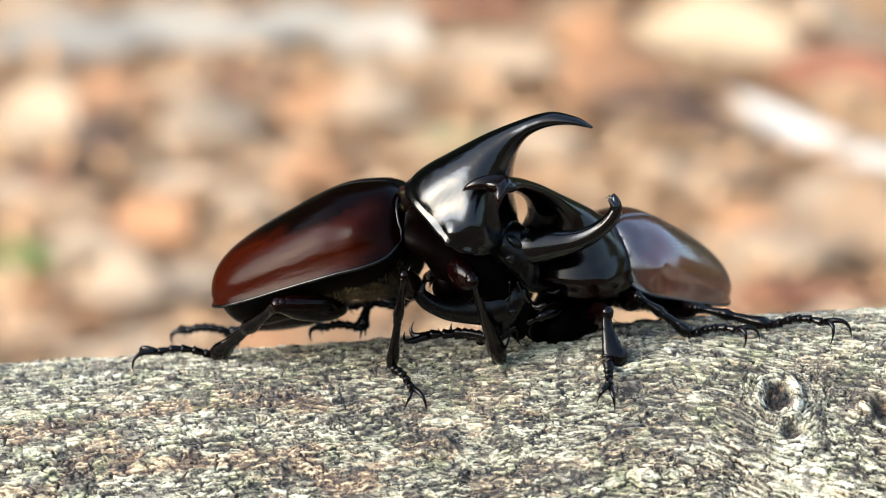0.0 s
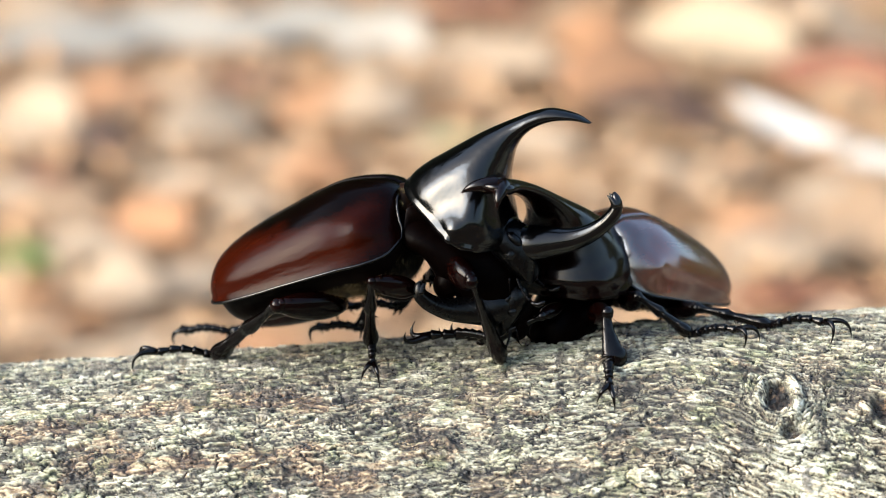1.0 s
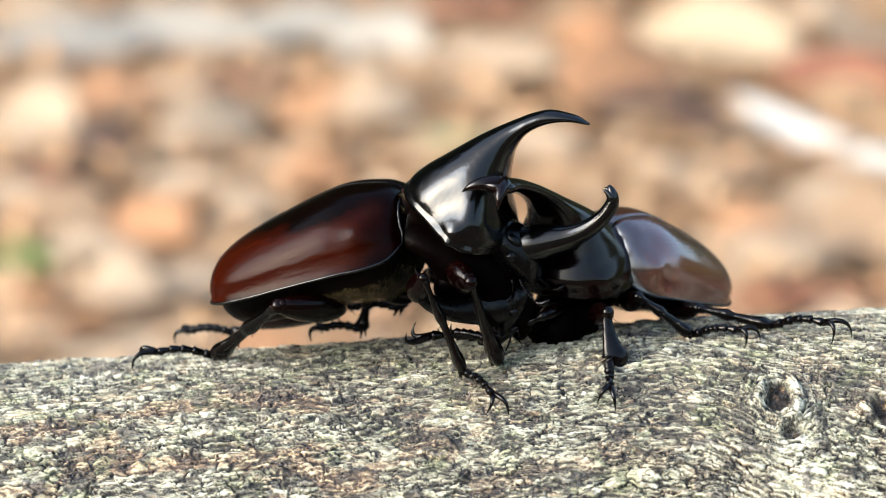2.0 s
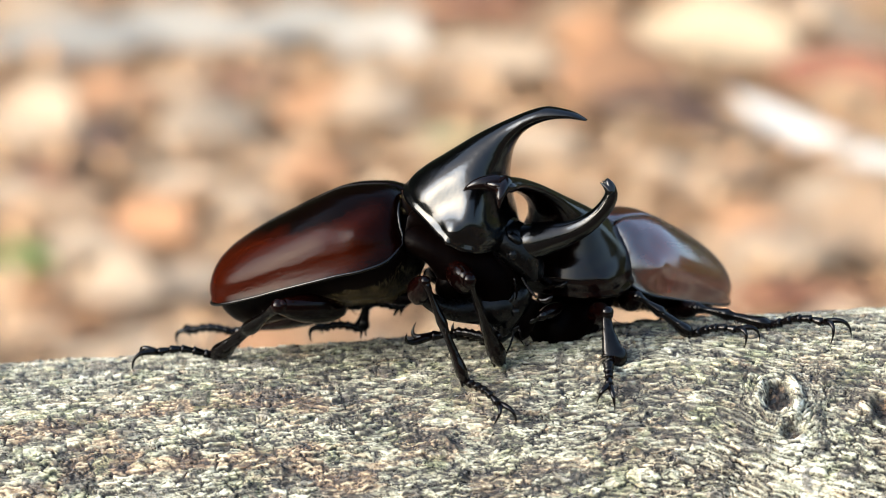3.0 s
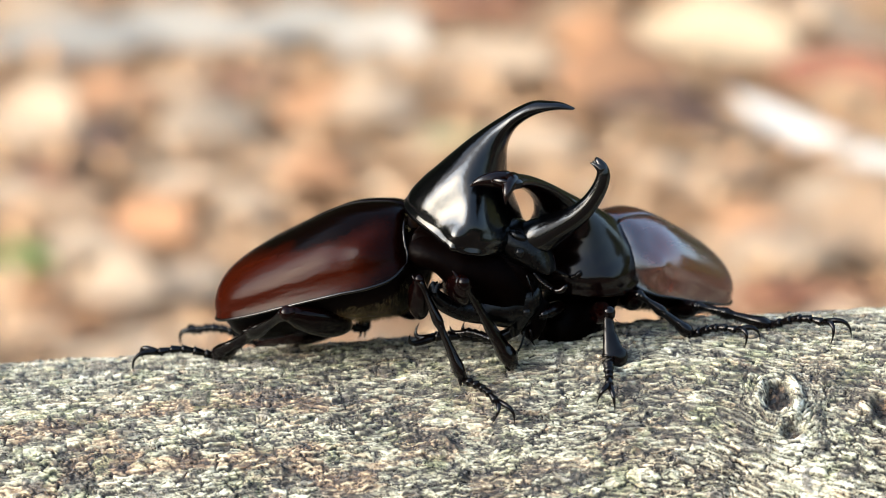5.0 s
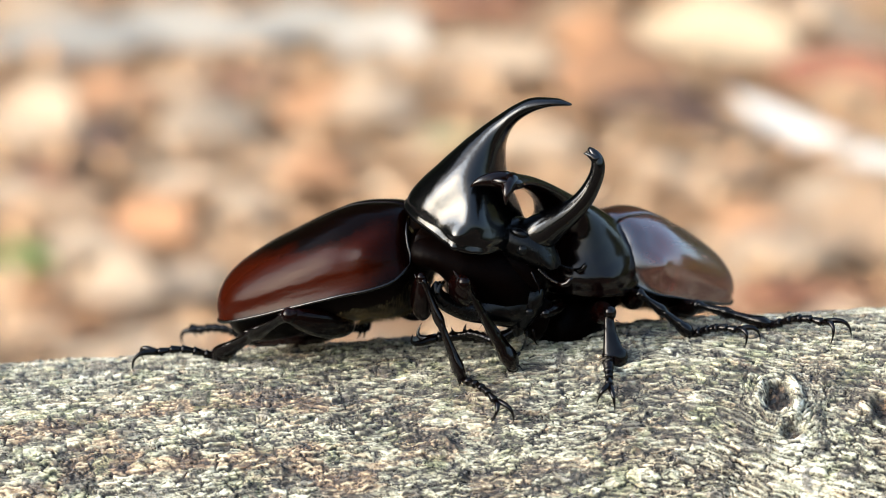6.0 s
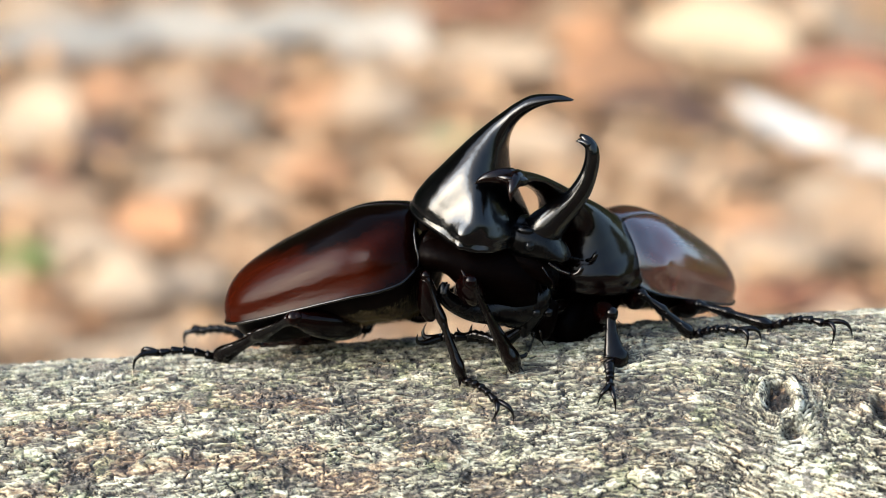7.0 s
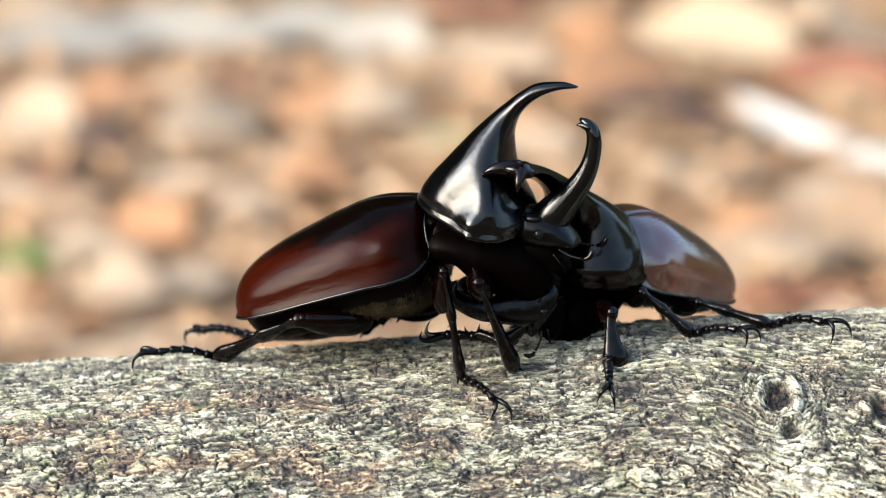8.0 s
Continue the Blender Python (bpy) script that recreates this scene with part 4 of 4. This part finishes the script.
def leaf_shape(long, wide, rng, curl=0.25, nu=9, nv=5):
    verts, faces = [], []
    bend, twist, skew = rng.uniform(-curl, curl) * long, rng.uniform(-0.5, 0.5), rng.uniform(0.35, 0.6)
    for side in (0, 1):
        for i in range(nu):
            u = i / (nu - 1)
            w = wide * 0.5 * (math.sin(math.pi * min(1, u / (2 * skew) if u < skew else 0.5 + (u - skew) / (2 * (1 - skew)))) ** 0.7 + 0.04)
            for j in range(nv):
                v = 2 * j / (nv - 1) - 1
                z = bend * 4 * u * (1 - u) + abs(v) * w * 0.35 * (1 + twist) + twist * v * w * u - side * 0.5
                verts.append((long * (u - 0.5), v * w, z))
    n = nu * nv
    for i in range(nu - 1):
        for j in range(nv - 1):
            q = [i * nv + j, (i + 1) * nv + j, (i + 1) * nv + j + 1, i * nv + j + 1]
            faces += [q, [n + k for k in q[::-1]]]
    edge = [j for j in range(nv)] + [i * nv + nv - 1 for i in range(1, nu)] + [(nu - 1) * nv + j for j in range(nv - 2, -1, -1)] + [i * nv for i in range(nu - 2, 0, -1)]
    for a, b in zip(edge, edge[1:] + edge[:1]):
        faces.append([b, a, n + a, n + b])
    return verts, faces


def build_litter():
    rng = random.Random(5)
    verts, faces = [], []
    for i in range(20500):
        x, y = rng.uniform(-760, 760) + rng.gauss(0, 170), rng.uniform(1150, 3850) + rng.gauss(0, 150)
        long = rng.uniform(20, 64)
        if i >= 16000:
            x, y = rng.gauss(0, 2300), rng.gauss(900, 2300)
            long = rng.uniform(25, 100)
        if -450 < y < 500:
            continue
        v, f = leaf_shape(long, long * rng.uniform(0.35, 0.6), rng, 0.25, 5, 3)
        m = Matrix.Translation((x, y, ground_height(y * MM) / MM + rng.uniform(3, 12))) @ pose(0, 0, 0, rng.uniform(-16, 16), rng.uniform(-14, 14), rng.uniform(0, 360))
        n = len(verts)
        verts += [tuple(m @ Vector(p)) for p in v]
        faces += [[a + n for a in q] for q in f]
    ob = new("leaf_litter", mesh_of("leaf_litter", verts, faces, litter_material()))
    tagged(ob, "dry brown and tan leaves strewn over the soil", "leaf litter", kind="stuff")


# x, y, width, height as it stands up, lean, colour
LEAVES = [
    (-479, 2826, 187, 64, -3, 7),
    (-333, 2888, 220, 66, 3, 7),
    (-166, 2930, 163, 52, 0, 7),
    (-82, 2826, 79, 79, 5, 7),
    (-556, 3040, 115, 38, 0, 0),
    (-224, 3139, 205, 14, 0, 3),
    (-462, 2611, 168, 17, -2, 3),
    (-449, 2359, 80, 68, 8, 0),
    (-375, 2435, 70, 60, 0, 2),
    (-345, 2159, 60, 27, 0, 4),
    (-408, 2134, 68, 22, 4, 3),
    (-249, 2315, 91, 61, -8, 0),
    (-315, 2499, 78, 39, 5, 1),
    (-78, 2404, 69, 56, 0, 0),
    (-141, 2419, 76, 57, 4, 2),
    (9, 2286, 72, 36, 0, 8),
    (-373, 1797, 54, 37, 10, 5),
    (-345, 1696, 47, 17, 0, 2),
    (-272, 1918, 68, 44, 10, 2),
    (-353, 1951, 58, 31, 0, 1),
    (-272, 1687, 61, 40, 5, 0),
    (-216, 1723, 53, 38, 0, 0),
    (-254, 2084, 78, 28, 0, 0),
    (-324, 1564, 58, 26, 0, 1),
    (-175, 2165, 63, 40, 0, 1),
    (60, 2728, 154, 63, 4, 0),
    (210, 2566, 126, 73, -6, 2),
    (194, 2867, 95, 43, 0, 2),
    (348, 2806, 157, 78, 10, 9),
    (225, 2344, 129, 30, 0, 4),
    (271, 2306, 67, 23, 0, 4),
    (474, 2618, 135, 57, 10, 3),
    (410, 2258, 161, 29, 22, 6),
    (98, 2244, 89, 35, 0, 0),
    (283, 2084, 95, 28, 0, 1),
    (305, 1807, 100, 55, 0, 0),
    (306, 1682, 137, 21, 0, 3),
    (512, 3018, 91, 45, 0, 0),
    (559, 2888, 66, 58, 0, 0),
    (51, 3101, 164, 23, 0, 3),
    (165, 3027, 84, 30, 0, 1),
    (-239, 2618, 108, 27, 0, 3),
    (-366, 2007, 81, 23, 0, 1),
    (303, 1968, 80, 26, 0, 1),
    (394, 1887, 36, 62, 0, 1),
    (224, 2114, 73, 34, 0, 0),
    (-259, 2973, 90, 45, 0, 7),
    (-320, 1826, 75, 35, 0, 0),
    (377, 1995, 92, 37, 0, 0),
    (329, 1887, 82, 31, 5, 0),
    (-127, 2114, 73, 34, 0, 2),
    (-313, 1612, 82, 27, 0, 2),
    (-217, 1572, 76, 22, 0, 0),
    (-138, 1534, 66, 17, 0, 2),
    (-257, 1534, 88, 17, 0, 0),
    (-190, 1973, 48, 32, 0, 0),
    (-417, 2018, 49, 43, 0, 0),
    (285, 1908, 62, 26, 0, 2),
]


def build_leaves():
    rng = random.Random(11)
    for x, y, wide, high, lean, colour in LEAVES:
        bark = colour == 6
        turn = math.atan(math.tan(radians(lean)) / 0.2)
        broad = max(high * 1.5, 16)
        g = leaf_shape(max(wide * 1.2 / max(math.cos(turn), 0.35), broad * 1.25), broad, rng, 0.10)
        name = "bark_strip" if bark else "dry_leaf" if colour != 5 else "green_leaf"
        ob = new(name, recalc(mesh_of(name, *g, M_LEAVES[colour])))
        ob.matrix_world = Matrix.Translation((x * MM, y * MM, ground_height(y * MM) + (18 + high * 0.12 + (20 if colour in (4, 6) else 0)) * MM)) @ pose(0, 0, 0, 0, 0, -math.degrees(turn)) @ pose(0, 0, 0, 22 if abs(lean) < 15 else 12, 0, rng.uniform(-6, 6))
        if bark:
            tagged(ob, "bleached white strip of wood on the leaf litter", "wood strip")
        else:
            tagged(ob, LEAF_NAMES[colour] + " curled leaf lying on the litter", "leaf", "fallen leaves")


def build_shade_ring():
    """An added forest ring, out of view: shuts off low sky, its gap shapes reflections."""
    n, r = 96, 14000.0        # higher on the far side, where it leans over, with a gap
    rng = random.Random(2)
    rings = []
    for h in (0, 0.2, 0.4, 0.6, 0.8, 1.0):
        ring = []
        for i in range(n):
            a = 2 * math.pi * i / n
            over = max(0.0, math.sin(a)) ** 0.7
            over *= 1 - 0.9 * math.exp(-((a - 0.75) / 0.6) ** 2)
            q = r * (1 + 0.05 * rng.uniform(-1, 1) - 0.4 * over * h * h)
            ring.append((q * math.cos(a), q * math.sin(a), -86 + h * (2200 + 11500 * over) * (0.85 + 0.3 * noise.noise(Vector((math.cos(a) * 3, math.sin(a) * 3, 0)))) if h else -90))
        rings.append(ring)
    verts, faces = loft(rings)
    ob = new("backdrop", mesh_of("backdrop", verts, faces[:-2], shade_ring_material()))
    tagged(ob, "added dark green forest ring, unseen, blocking the low sky", "forest", kind="structure")


build_ground()
build_litter()
build_leaves()
build_shade_ring()

# ---- the two beetles ----
left, left_pro, left_head = beetle("large rhinoceros beetle, chestnut wing cases, straining upward on the log", 1.0, M_ELYTRA, M_BLACK, pronotum_shape(PRONOTUM, 0.7, OUTLINE, DENTS), chest_shape(1.0), 1)
right, right_pro, right_head = beetle("smaller reddish rhinoceros beetle pinned low by its rival's horns", RIGHT_SIZE, M_ELYTRA_PALE, M_BLACKBROWN, forked_pronotum(), chest_shape(RIGHT_SIZE, 4.0, 4.6), 2)


def key_legs(root, root_at, legs, world_hips, seed):
    for n, (name, hip, knees, thick, rows) in enumerate(legs):
        knee = knees[0][1:]
        hip_local = tuple(root_at(0).inverted() @ (Vector(hip) * MM) / MM) if world_hips else hip
        hip0 = root_at(0) @ (Vector(hip_local) * MM) / MM
        special = name == "front leg" and not world_hips
        at = 0.72 if special else 1.0
        times = sorted({0, 0.5, 1.0, 1.5, 2.2, 3.0, 3.5, 4.0, 4.5, 5.2, 6.0, 6.5, 7.0, 7.5, 8.0} | {r[0] for r in rows} | {r[0] for r in knees})
        lf, lt = (Vector(knee) - hip0).length, (Vector(rows[0][1]) - Vector(knee)).length
        far = max((Vector(between([(t, *a) for t, a, b in rows], t)) - root_at(t) @ (Vector(hip_local) * MM) / MM).length for t in times)
        reach = max(1.0, far / (0.985 * (lf + lt)))
        femur, tibia, tarsus, lf, lt = leg_parts(root, name, hip0, knee, rows[0][1], rows[0][2], thick, seed + n, reach, at, special or (world_hips and name == "far front leg"))
        a, b, c = leg_rows(times, root_at, hip_local, knees, rows, lf, lt, at, (1, 0.2, 0) if name == "front leg" and world_hips else None)
        walk(femur, a)
        walk(tibia, b)
        walk(tarsus, c)


def motions():
    times = [r[0] for r in LEFT_ROWS]
    walk(left, [(t, left_at(t)) for t in times])
    walk(left_pro, [(r[0], left_at(r[0]).inverted() @ on_line(r[5], r[6], r[7], r[8])) for r in LEFT_ROWS])
    walk(left_head, [(r[0], left_at(r[0]).inverted() @ mm_pose(r[9], r[10], r[11], 0, -r[12], r[8])) for r in LEFT_ROWS])
    walk(right, [(r[0], right_at(r[0])) for r in RIGHT_ROWS])
    walk(right_pro, [(r[0], right_at(r[0]).inverted() @ mm_pose(r[1], r[2], r[3], 0, -r[4], RIGHT_TURN)) for r in RIGHT_PRONOTUM])
    walk(right_head, [(r[0], right_at(r[0]).inverted() @ mm_pose(r[1], r[2], r[3], 0, -r[4], RIGHT_HEAD_TURN)) for r in RIGHT_HEAD])
    key_legs(left, left_at, LEFT_LEGS, False, 100)
    key_legs(right, right_at, RIGHT_LEGS, True, 200)


motions()
